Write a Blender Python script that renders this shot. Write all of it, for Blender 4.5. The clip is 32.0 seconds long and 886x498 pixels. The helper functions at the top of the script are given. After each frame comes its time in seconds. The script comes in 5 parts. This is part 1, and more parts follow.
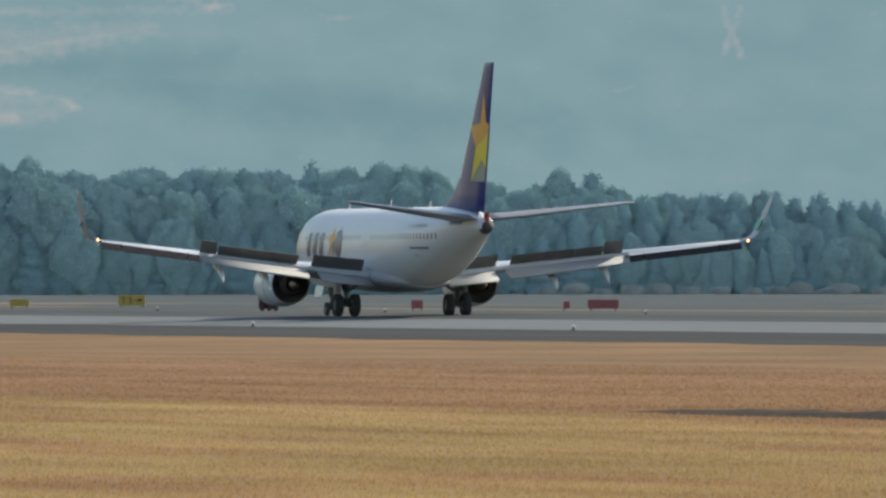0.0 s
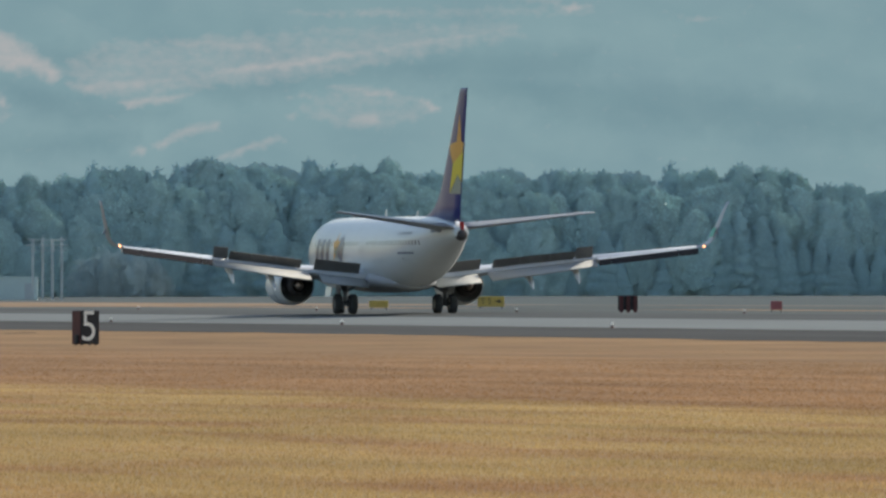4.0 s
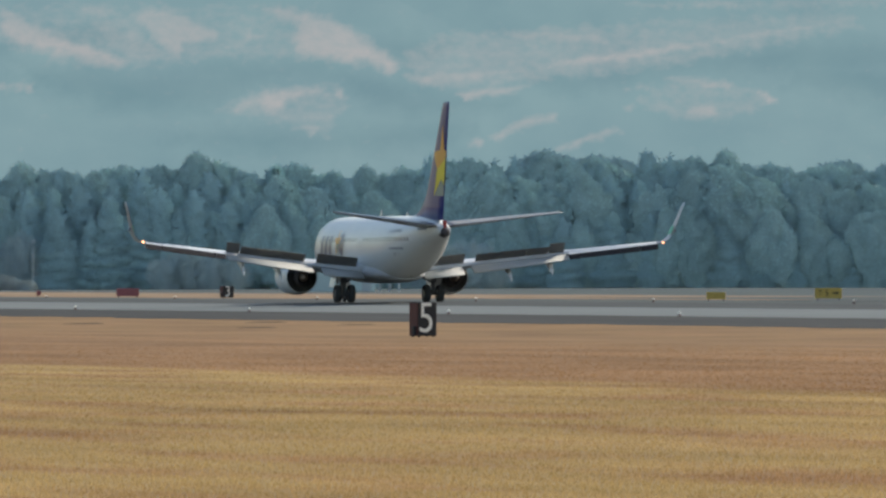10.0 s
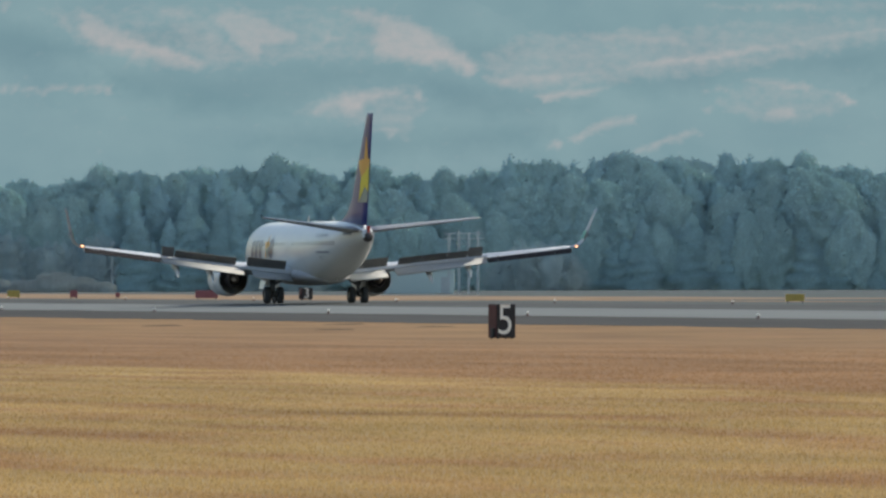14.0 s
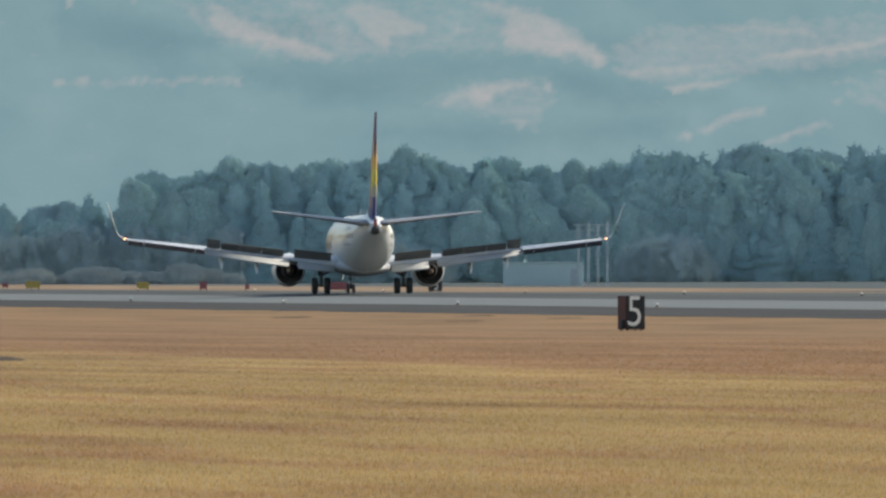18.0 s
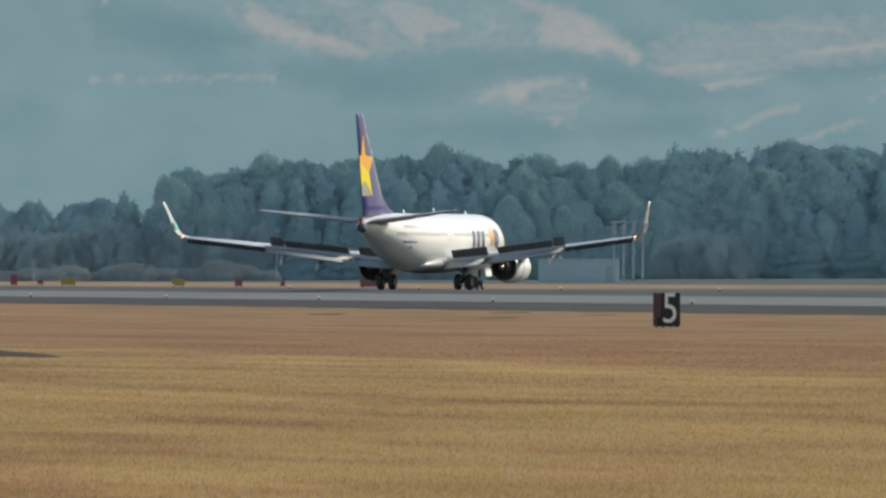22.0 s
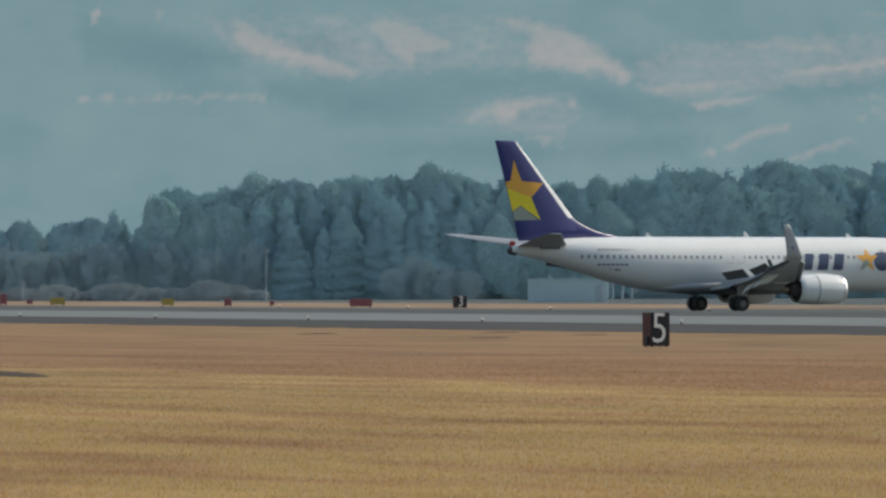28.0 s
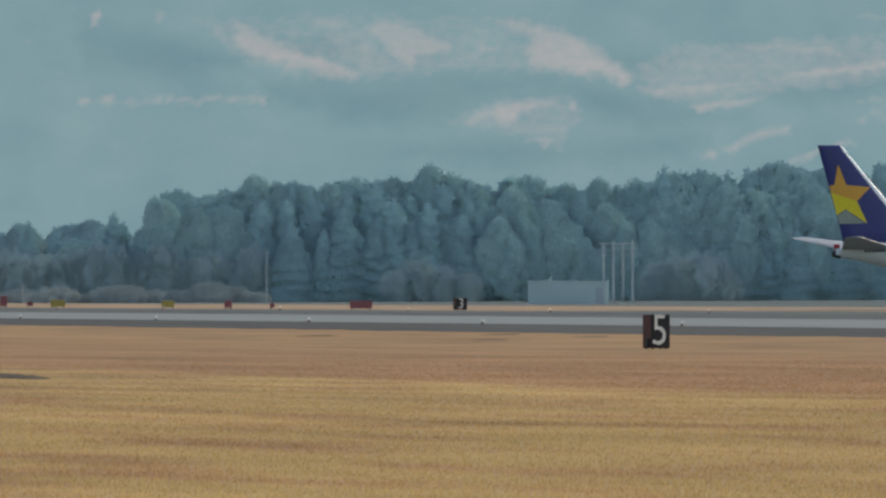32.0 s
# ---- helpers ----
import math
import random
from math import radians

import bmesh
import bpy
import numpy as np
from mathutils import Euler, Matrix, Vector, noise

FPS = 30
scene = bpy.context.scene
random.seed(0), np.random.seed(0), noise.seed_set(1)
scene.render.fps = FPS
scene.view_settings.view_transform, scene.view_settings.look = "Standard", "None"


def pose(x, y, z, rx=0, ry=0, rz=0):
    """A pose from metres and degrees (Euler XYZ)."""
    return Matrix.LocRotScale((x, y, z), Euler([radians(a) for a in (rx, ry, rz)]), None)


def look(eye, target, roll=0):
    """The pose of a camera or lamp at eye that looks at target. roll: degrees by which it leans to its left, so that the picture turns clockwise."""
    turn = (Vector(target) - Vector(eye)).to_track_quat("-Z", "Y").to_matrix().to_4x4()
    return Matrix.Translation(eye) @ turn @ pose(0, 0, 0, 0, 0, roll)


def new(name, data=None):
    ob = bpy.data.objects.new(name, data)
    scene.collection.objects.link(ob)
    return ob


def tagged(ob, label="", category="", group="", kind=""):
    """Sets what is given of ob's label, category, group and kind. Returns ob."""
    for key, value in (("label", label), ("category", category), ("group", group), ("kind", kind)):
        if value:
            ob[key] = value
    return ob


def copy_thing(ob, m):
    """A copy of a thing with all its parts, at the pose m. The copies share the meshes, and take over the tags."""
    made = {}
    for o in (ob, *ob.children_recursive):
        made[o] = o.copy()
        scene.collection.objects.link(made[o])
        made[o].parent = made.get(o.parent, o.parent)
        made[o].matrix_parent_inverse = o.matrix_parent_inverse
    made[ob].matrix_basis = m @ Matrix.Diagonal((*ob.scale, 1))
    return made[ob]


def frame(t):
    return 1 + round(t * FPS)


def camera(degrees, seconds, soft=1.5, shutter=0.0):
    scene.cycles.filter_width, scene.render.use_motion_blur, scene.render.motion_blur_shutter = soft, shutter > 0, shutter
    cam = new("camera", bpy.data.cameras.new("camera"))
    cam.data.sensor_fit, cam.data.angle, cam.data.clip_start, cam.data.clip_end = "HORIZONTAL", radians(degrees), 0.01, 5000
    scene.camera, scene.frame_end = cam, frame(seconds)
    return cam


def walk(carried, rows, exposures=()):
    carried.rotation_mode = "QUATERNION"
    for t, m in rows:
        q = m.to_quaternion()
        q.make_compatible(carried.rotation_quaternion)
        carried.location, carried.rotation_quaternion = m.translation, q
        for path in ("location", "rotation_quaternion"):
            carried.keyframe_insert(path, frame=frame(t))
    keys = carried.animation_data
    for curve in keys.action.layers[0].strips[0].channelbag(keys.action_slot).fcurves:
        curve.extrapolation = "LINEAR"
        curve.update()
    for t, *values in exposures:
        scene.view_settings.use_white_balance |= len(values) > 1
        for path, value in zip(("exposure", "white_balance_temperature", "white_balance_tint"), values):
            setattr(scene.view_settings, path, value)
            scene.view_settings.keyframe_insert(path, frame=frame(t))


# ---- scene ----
# World: origin under the camera, +y towards the near distance marker, z = 0 on the runway's crown.
EYE = 1.35
RUN = 11.15                       # degrees by which the runway heads to the left of +y
CREST = 181.0                     # from the camera's foot across to the runway's centre line
DS, DC = math.sin(radians(RUN)), math.cos(radians(RUN))

cam = camera(3.455, 32.0, soft=2.6)
walk(cam, [
    (0.0, pose(0, 0, EYE, 90.1509, 0, -2.8034)),
    (0.5, pose(0, 0, EYE, 90.1532, 0, -2.5834)),
    (1.0, pose(0, 0, EYE, 90.1520, 0, -2.4105)),
    (1.5, pose(0, 0, EYE, 90.1509, 0, -2.3197)),
    (2.0, pose(0, 0, EYE, 90.1555, 0, -2.1152)),
    (2.5, pose(0, 0, EYE, 90.1588, 0, -1.8984)),
    (4.5, pose(0, 0, EYE, 90.1561, 0, -1.2792)),
    (5.0, pose(0, 0, EYE, 90.1606, 0, -1.1550)),
    (5.5, pose(0, 0, EYE, 90.1538, 0, -0.9755)),
    (6.0, pose(0, 0, EYE, 90.1317, 0, -0.8161)),
    (6.5, pose(0, 0, EYE, 90.1326, 0, -0.7433)),
    (7.0, pose(0, 0, EYE, 90.1326, 0, -0.6295)),
    (7.5, pose(0, 0, EYE, 90.1331, 0, -0.5422)),
    (8.0, pose(0, 0, EYE, 90.1355, 0, -0.4199)),
    (8.5, pose(0, 0, EYE, 90.1277, 0, -0.3798)),
    (9.0, pose(0, 0, EYE, 90.1302, 0, -0.2767)),
    (9.5, pose(0, 0, EYE, 90.1267, 0, -0.1687)),
    (10.0, pose(0, 0, EYE, 90.1230, 0, -0.0868)),
    (10.5, pose(0, 0, EYE, 90.1239, 0, -0.0434)),
    (11.0, pose(0, 0, EYE, 90.1258, 0, -0.0275)),
    (11.5, pose(0, 0, EYE, 90.1191, 0, -0.0313)),
    (12.0, pose(0, 0, EYE, 90.1210, 0, -0.0140)),
    (12.5, pose(0, 0, EYE, 90.1267, 0, 0.0564)),
    (13.0, pose(0, 0, EYE, 90.1225, 0, 0.1153)),
    (13.5, pose(0, 0, EYE, 90.1258, 0, 0.1668)),
    (15.5, pose(0, 0, EYE, 90.1383, 0, 0.3765)),
    (16.0, pose(0, 0, EYE, 90.1331, 0, 0.4382)),
    (16.5, pose(0, 0, EYE, 90.1201, 0, 0.5505)),
    (17.0, pose(0, 0, EYE, 90.1166, 0, 0.5760)),
    (17.5, pose(0, 0, EYE, 90.1051, 0, 0.6638)),
    (18.0, pose(0, 0, EYE, 90.0979, 0, 0.7259)),
    (18.5, pose(0, 0, EYE, 90.0984, 0, 0.8238)),
    (19.0, pose(0, 0, EYE, 90.1051, 0, 0.8271)),
    (19.5, pose(0, 0, EYE, 90.0994, 0, 0.8417)),
    (20.0, pose(0, 0, EYE, 90.0974, 0, 0.8671)),
    (20.5, pose(0, 0, EYE, 90.1060, 0, 0.8479)),
    (21.0, pose(0, 0, EYE, 90.0989, 0, 0.8377)),
    (21.5, pose(0, 0, EYE, 90.0796, 0, 0.8652)),
    (22.0, pose(0, 0, EYE, 90.0858, 0, 0.8638)),
    (22.5, pose(0, 0, EYE, 90.1003, 0, 0.8619)),
    (23.0, pose(0, 0, EYE, 90.1196, 0, 0.8518)),
    (23.5, pose(0, 0, EYE, 90.1253, 0, 0.8551)),
    (24.0, pose(0, 0, EYE, 90.1244, 0, 0.8195)),
    (24.5, pose(0, 0, EYE, 90.1326, 0, 0.8286)),
    (25.0, pose(0, 0, EYE, 90.1427, 0, 0.8243)),
    (25.5, pose(0, 0, EYE, 90.1470, 0, 0.8242)),
    (27.5, pose(0, 0, EYE, 90.1610, 0, 0.8228)),
    (28.0, pose(0, 0, EYE, 90.1625, 0, 0.8223)),
    (28.5, pose(0, 0, EYE, 90.1640, 0, 0.8223)),
    (29.0, pose(0, 0, EYE, 90.1644, 0, 0.8233)),
    (29.5, pose(0, 0, EYE, 90.1668, 0, 0.8228)),
    (30.0, pose(0, 0, EYE, 90.1673, 0, 0.8237)),
    (30.5, pose(0, 0, EYE, 90.1682, 0, 0.8228)),
    (31.0, pose(0, 0, EYE, 90.1673, 0, 0.8233)),
    (31.5, pose(0, 0, EYE, 90.1692, 0, 0.8242)),
    (32.0, pose(0, 0, EYE, 90.1706, 0, 0.8233)),
], exposures=[(0.0, 0.0), (18.0, 0.02), (19.5, 0.0), (21.5, -0.15), (23.0, -0.3), (25.5, -0.42), (28.0, -0.2), (30.0, -0.07), (32.0, -0.05)])

# ---- light ----
SUN_AZ, SUN_EL = 60.0, 36.0       # degrees right of +y, and above the horizon
world = bpy.data.worlds.new("sky")
scene.world = world
world.use_nodes = True
wn = world.node_tree.nodes
sky = wn.new("ShaderNodeTexSky")
sky.sky_type, sky.sun_disc = "NISHITA", False
sky.sun_elevation, sky.sun_rotation = radians(SUN_EL), radians(SUN_AZ)
sky.air_density, sky.dust_density = 1.2, 1.5
wn["Background"].inputs[1].default_value = 0.15
world.node_tree.links.new(sky.outputs[0], wn["Background"].inputs[0])
sun = new("sun", bpy.data.lights.new("sun", "SUN"))
sun.data.energy, sun.data.angle, sun.data.color = 4.7, radians(0.6), (1.0, 0.9, 0.75)
sun.matrix_basis = look((math.sin(radians(SUN_AZ)) * math.cos(radians(SUN_EL)) * 500,
                         math.cos(radians(SUN_AZ)) * math.cos(radians(SUN_EL)) * 500, math.sin(radians(SUN_EL)) * 500), (0, 0, 0))


# ---- materials ----
def mat(name, color, rough=0.6, metal=0.0, vary=0.12, scale=3.0, fine=25.0, bump=0.0, spec=0.3, island=0.0, stretch=(1, 1, 1), second=None, along=0.0):
    """A surface with stains at two scales; second: the colour of the large stains; along: how far they are drawn out along the runway."""
    m = bpy.data.materials.new(name)
    m.use_nodes = True
    nt = m.node_tree
    N, L = nt.nodes, nt.links
    b = N["Principled BSDF"]
    b.inputs["Roughness"].default_value, b.inputs["Metallic"].default_value = rough, metal
    b.inputs["Specular IOR Level"].default_value = spec
    co, mp = N.new("ShaderNodeTexCoord"), N.new("ShaderNodeMapping")
    mp.inputs["Scale"].default_value = stretch
    if along:
        mp.vector_type = "TEXTURE"
        mp.inputs["Rotation"].default_value, mp.inputs["Scale"].default_value = (0, 0, radians(RUN)), (1, along, 1)
    L.new(co.outputs["Object"], mp.inputs[0])
    big, small = N.new("ShaderNodeTexNoise"), N.new("ShaderNodeTexNoise")
    big.inputs["Scale"].default_value, small.inputs["Scale"].default_value = scale, fine
    big.inputs["Detail"].default_value = small.inputs["Detail"].default_value = 4
    L.new(mp.outputs[0], big.inputs["Vector"])
    L.new(mp.outputs[0], small.inputs["Vector"])
    ramp = N.new("ShaderNodeValToRGB")
    ramp.color_ramp.elements[0].position, ramp.color_ramp.elements[1].position = 0.3, 0.7
    dark = second or [c * (1 - vary * 1.6) for c in color]
    ramp.color_ramp.elements[0].color = (*dark, 1)
    ramp.color_ramp.elements[1].color = (*color, 1)
    L.new(big.outputs["Fac"], ramp.inputs[0])
    hsv = N.new("ShaderNodeHueSaturation")
    L.new(ramp.outputs[0], hsv.inputs["Color"])
    mr = N.new("ShaderNodeMapRange")
    mr.inputs["To Min"].default_value, mr.inputs["To Max"].default_value = 1 - vary, 1 + vary
    L.new(small.outputs["Fac"], mr.inputs[0])
    last = mr.outputs[0]
    if island:
        geo, mi, mu = N.new("ShaderNodeNewGeometry"), N.new("ShaderNodeMapRange"), N.new("ShaderNodeMath")
        mi.inputs["To Min"].default_value, mi.inputs["To Max"].default_value = 1 - island, 1 + island
        L.new(geo.outputs["Random Per Island"], mi.inputs[0])
        mu.operation = "MULTIPLY"
        L.new(last, mu.inputs[0])
        L.new(mi.outputs[0], mu.inputs[1])
        each, mo, mv = N.new("ShaderNodeObjectInfo"), N.new("ShaderNodeMapRange"), N.new("ShaderNodeMath")
        mo.inputs["To Min"].default_value, mo.inputs["To Max"].default_value = 0.92, 1.08
        L.new(each.outputs["Random"], mo.inputs[0])
        mv.operation = "MULTIPLY"
        L.new(mu.outputs[0], mv.inputs[0])
        L.new(mo.outputs[0], mv.inputs[1])
        last = mv.outputs[0]
    L.new(last, hsv.inputs["Value"])
    L.new(hsv.outputs[0], b.inputs["Base Color"])
    if bump:
        bp = N.new("ShaderNodeBump")
        bp.inputs["Strength"].default_value = bump
        bp.inputs["Distance"].default_value = 0.02
        L.new(small.outputs["Fac"], bp.inputs["Height"])
        L.new(bp.outputs[0], b.inputs["Normal"])
    return m


def gauze(m, color, share):
    """Lets a share of the light through thin leaves and blades."""
    N, L = m.node_tree.nodes, m.node_tree.links
    tr, mx = N.new("ShaderNodeBsdfTranslucent"), N.new("ShaderNodeMixShader")
    L.new(color, tr.inputs["Color"])
    mx.inputs[0].default_value = share
    L.new(N["Principled BSDF"].outputs[0], mx.inputs[1])
    L.new(tr.outputs[0], mx.inputs[2])
    L.new(mx.outputs[0], N["Material Output"].inputs["Surface"])


def grass_mat(name, island):
    """Dry winter turf: a reddish strip along the runway, yellow straw nearer, pale straw beyond, in mown stripes; haze
    painted blue-grey farthest off.
    """
    m = bpy.data.materials.new(name)
    m.use_nodes = True
    nt = m.node_tree
    N, L = nt.nodes, nt.links
    b = N["Principled BSDF"]
    b.inputs["Roughness"].default_value, b.inputs["Specular IOR Level"].default_value = 0.9, 0.1
    co, rot, sep = N.new("ShaderNodeTexCoord"), N.new("ShaderNodeMapping"), N.new("ShaderNodeSeparateXYZ")
    rot.inputs["Rotation"].default_value = (0, 0, radians(-RUN))     # x becomes the way across, y the way along
    L.new(co.outputs["Object"], rot.inputs[0])
    L.new(rot.outputs[0], sep.inputs[0])

    def noise_of(sx, sy, scale, detail=4):
        mp, n = N.new("ShaderNodeMapping"), N.new("ShaderNodeTexNoise")
        mp.inputs["Scale"].default_value = (sx, sy, 0)
        n.inputs["Scale"].default_value, n.inputs["Detail"].default_value = scale, detail
        L.new(rot.outputs[0], mp.inputs[0])
        L.new(mp.outputs[0], n.inputs["Vector"])
        return n.outputs["Fac"]

    def math_of(op, a, c):
        n = N.new("ShaderNodeMath")
        n.operation = op
        for i, v in enumerate((a, c)):
            if isinstance(v, (int, float)):
                n.inputs[i].default_value = v
            else:
                L.new(v, n.inputs[i])
        return n.outputs[0]

    wob = math_of("MULTIPLY", math_of("SUBTRACT", noise_of(1, 0.25, 0.05, 5), 0.5), 16.0)
    across = math_of("ADD", sep.outputs["X"], wob)
    ramp = N.new("ShaderNodeValToRGB")
    cr = ramp.color_ramp
    while len(cr.elements) < 8:
        cr.elements.new(0.5)
    stops = ((0, STRAW), (64, STRAW), (73.5, GOLD), (76, RUST), (104, RUST), (136, TAN), (283, PALE), (297, HAZE_GRASS))
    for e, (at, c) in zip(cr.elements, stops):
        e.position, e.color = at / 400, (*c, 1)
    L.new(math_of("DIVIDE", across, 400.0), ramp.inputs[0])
    patch = noise_of(1, 0.3, 0.14, 6)
    stripe = noise_of(1, 0.03, 0.3, 1)
    speck = noise_of(1, 0.12, 2.6, 5)
    val = math_of("ADD", math_of("MULTIPLY", patch, 0.75), math_of("ADD", math_of("MULTIPLY", stripe, 0.3), math_of("MULTIPLY", speck, 0.25)))
    val = math_of("ADD", val, 0.1)
    if island:
        geo = N.new("ShaderNodeNewGeometry")
        val = math_of("MULTIPLY", val, math_of("ADD", math_of("MULTIPLY", geo.outputs["Random Per Island"], 0.56), 0.76))
    hsv = N.new("ShaderNodeHueSaturation")
    red, mx = N.new("ShaderNodeMapRange"), N.new("ShaderNodeMix")
    red.inputs["From Min"].default_value, red.inputs["From Max"].default_value, red.inputs["To Max"].default_value = 0.46, 0.66, 0.95
    L.new(noise_of(1, 0.2, 0.28, 6), red.inputs[0])
    mx.data_type = "RGBA"
    mx.inputs[7].default_value = (*RUST, 1)
    L.new(math_of("MULTIPLY", red.outputs[0], math_of("LESS_THAN", across, 288.0)), mx.inputs[0])
    L.new(ramp.outputs[0], mx.inputs[6])
    L.new(mx.outputs[2], hsv.inputs["Color"])
    L.new(val, hsv.inputs["Value"])
    L.new(hsv.outputs[0], b.inputs["Base Color"])
    if island:
        gauze(m, hsv.outputs[0], 0.72)
    return m


# the last tone is far turf with distance haze put into its colour
STRAW, GOLD, RUST, TAN, PALE, HAZE_GRASS = (0.33, 0.24, 0.109), (0.372, 0.268, 0.121), (0.277, 0.17, 0.091), (0.29, 0.186, 0.094), (0.325, 0.246, 0.17), (0.1, 0.124, 0.127)
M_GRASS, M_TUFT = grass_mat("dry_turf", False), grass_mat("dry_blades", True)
M_RUNWAY = mat("runway_asphalt_pale", (0.168, 0.188, 0.188), 0.9, vary=0.10, scale=0.35, fine=2.5, along=20.0, spec=0.1, second=(0.138, 0.155, 0.156))
M_RUBBER = mat("runway_rubbered", (0.082, 0.09, 0.091), 0.9, vary=0.22, scale=0.35, fine=2.5, along=20.0, spec=0.1)
M_SHOULDER = mat("shoulder_asphalt", (0.06, 0.062, 0.061), 0.9, vary=0.20, scale=0.35, fine=2.5, along=20.0, spec=0.1)
M_APRON = mat("far_pavement", (0.094, 0.109, 0.109), 0.9, vary=0.22, scale=0.35, fine=2.5, along=20.0, spec=0.1)
M_WHITE = mat("white_aircraft_paint", (0.71, 0.73, 0.71), 0.27, vary=0.03, scale=0.5, fine=6, spec=0.5)
M_GREY = mat("grey_aircraft_paint", (0.27, 0.275, 0.28), 0.4, vary=0.05, scale=1, fine=8, spec=0.5)
M_FLAP = mat("pale_flap_paint", (0.37, 0.38, 0.36), 0.6, vary=0.05, scale=1, fine=8, spec=0.5)
M_LIP_SHADE = mat("trailing_edge_shade", (0.055, 0.05, 0.052), 0.7, vary=0.08, scale=1, fine=8, spec=0.15)
M_WINGLET = mat("pale_grey_paint", (0.5, 0.51, 0.51), 0.4, vary=0.04, scale=1, fine=8, spec=0.5)
# wing grey brightened to stand for sky sheen seen at a low angle
M_WING_SHEEN = mat("wing_grey_with_sheen", (0.56, 0.58, 0.59), 0.28, vary=0.04, scale=1, fine=8, spec=0.6)
M_GREY_LIGHT = mat("light_grey_paint", (0.38, 0.39, 0.4), 0.4, vary=0.05, scale=1, fine=8, spec=0.5)
M_PLUG_GLINT = mat("warm_glint_metal", (0.42, 0.33, 0.27), 0.4, 0.6, vary=0.12, scale=3, fine=9)
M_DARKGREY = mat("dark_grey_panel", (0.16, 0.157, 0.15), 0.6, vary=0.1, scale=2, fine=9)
M_BARE = mat("bare_aluminium", (0.8, 0.81, 0.83), 0.3, 0.9, vary=0.04, scale=1, fine=9)
M_EDGE_GLINT = mat("edge_glint_white", (0.84, 0.84, 0.83), 0.35, 0.15, vary=0.03, scale=1, fine=9, spec=0.5)
M_STEEL = mat("gear_steel", (0.2, 0.205, 0.21), 0.45, 0.3, vary=0.1)
# haze lifts the blacks: tyre and exhaust colours here are raised for it
M_TYRE = mat("tyre_rubber", (0.07, 0.074, 0.077), 0.85, vary=0.15, scale=4)
M_SOOT = mat("sooty_exhaust", (0.085, 0.075, 0.075), 0.7, vary=0.2, scale=3)
M_INDIGO = mat("indigo_paint", (0.042, 0.05, 0.195), 0.35, vary=0.06, scale=0.4, fine=5, spec=0.5)
M_NAVY = mat("navy_lettering", (0.045, 0.065, 0.125), 0.3, vary=0.05, spec=0.6)
M_GOLD = mat("golden_star", (0.80, 0.40, 0.06), 0.4, vary=0.04, spec=0.4)
M_YELLOW = mat("yellow_star", (0.82, 0.66, 0.03), 0.4, vary=0.04, spec=0.4)
M_OLIVE = mat("silver_green_facet", (0.30, 0.34, 0.28), 0.4, vary=0.04, spec=0.4)
M_GREEN = mat("green_winglet_mark", (0.12, 0.45, 0.33), 0.4, vary=0.04)
M_RED = mat("red_paint", (0.42, 0.035, 0.03), 0.5, vary=0.1)
M_GLASS = mat("dark_window", (0.26, 0.26, 0.245), 0.2, vary=0.05, spec=0.6)
# black raised a little to hold distance haze
M_BLACK = mat("sign_black", (0.035, 0.036, 0.038), 0.6, vary=0.2)
M_MAROON = mat("sign_maroon", (0.105, 0.036, 0.034), 0.6, vary=0.15)
M_SIGNWHITE = mat("sign_white", (0.9, 0.89, 0.8), 0.6, vary=0.06)
M_SIGNYELLOW = mat("sign_yellow", (0.56, 0.39, 0.10), 0.55, vary=0.1)
# red softened toward pink, with distance haze put into the colour
M_SIGNRED = mat("hazed_sign_red", (0.37, 0.12, 0.12), 0.55, vary=0.1)
M_MAST = mat("galvanised_grey", (0.5, 0.55, 0.56), 0.6, vary=0.08)
M_CONCRETE = mat("pale_building_wall", (0.56, 0.67, 0.65), 0.85, vary=0.06, scale=0.3, fine=4)
# distance haze is put into these pale blue-grey leaf and twig colours
M_LEAF_HAZE = mat("haze_pale_leaves", (0.495, 0.665, 0.64), 1.0, vary=0.2, scale=0.3, fine=1.3, island=0.16, spec=0.0, second=(0.40, 0.56, 0.56))
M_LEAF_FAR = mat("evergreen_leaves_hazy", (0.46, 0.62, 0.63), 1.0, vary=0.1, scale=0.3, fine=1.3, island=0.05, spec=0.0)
M_CEDAR_HAZE = mat("haze_pale_needles", (0.43, 0.6, 0.615), 1.0, vary=0.16, scale=0.3, fine=1.5, island=0.14, spec=0.0, second=(0.38, 0.55, 0.57))
M_TWIG_HAZE = mat("haze_pale_twigs", (0.475, 0.55, 0.54), 1.0, vary=0.14, scale=0.5, fine=1.5, island=0.14, spec=0.0, stretch=(1, 1, 0.25), second=(0.37, 0.48, 0.5))
M_BRUSH_HAZE = mat("haze_pale_brushwood", (0.5, 0.54, 0.52), 1.0, vary=0.14, scale=0.5, fine=1.5, island=0.14, spec=0.0, stretch=(1, 1, 0.4))
for leafy in (M_LEAF_HAZE, M_LEAF_FAR, M_CEDAR_HAZE, M_TWIG_HAZE, M_BRUSH_HAZE):
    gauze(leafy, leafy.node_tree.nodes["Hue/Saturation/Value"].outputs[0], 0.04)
M_BARK = mat("bark", (0.06, 0.055, 0.05), 0.9, vary=0.2)


def glow(name, color, strength):
    m = bpy.data.materials.new(name)
    m.use_nodes = True
    b = m.node_tree.nodes["Principled BSDF"]
    b.inputs["Base Color"].default_value = (*color, 1)
    b.inputs["Emission Color"].default_value = (*color, 1)
    b.inputs["Emission Strength"].default_value = strength
    return m


M_NAVLIGHT = glow("lit_position_lamp", (1.0, 0.46, 0.22), 4.5)


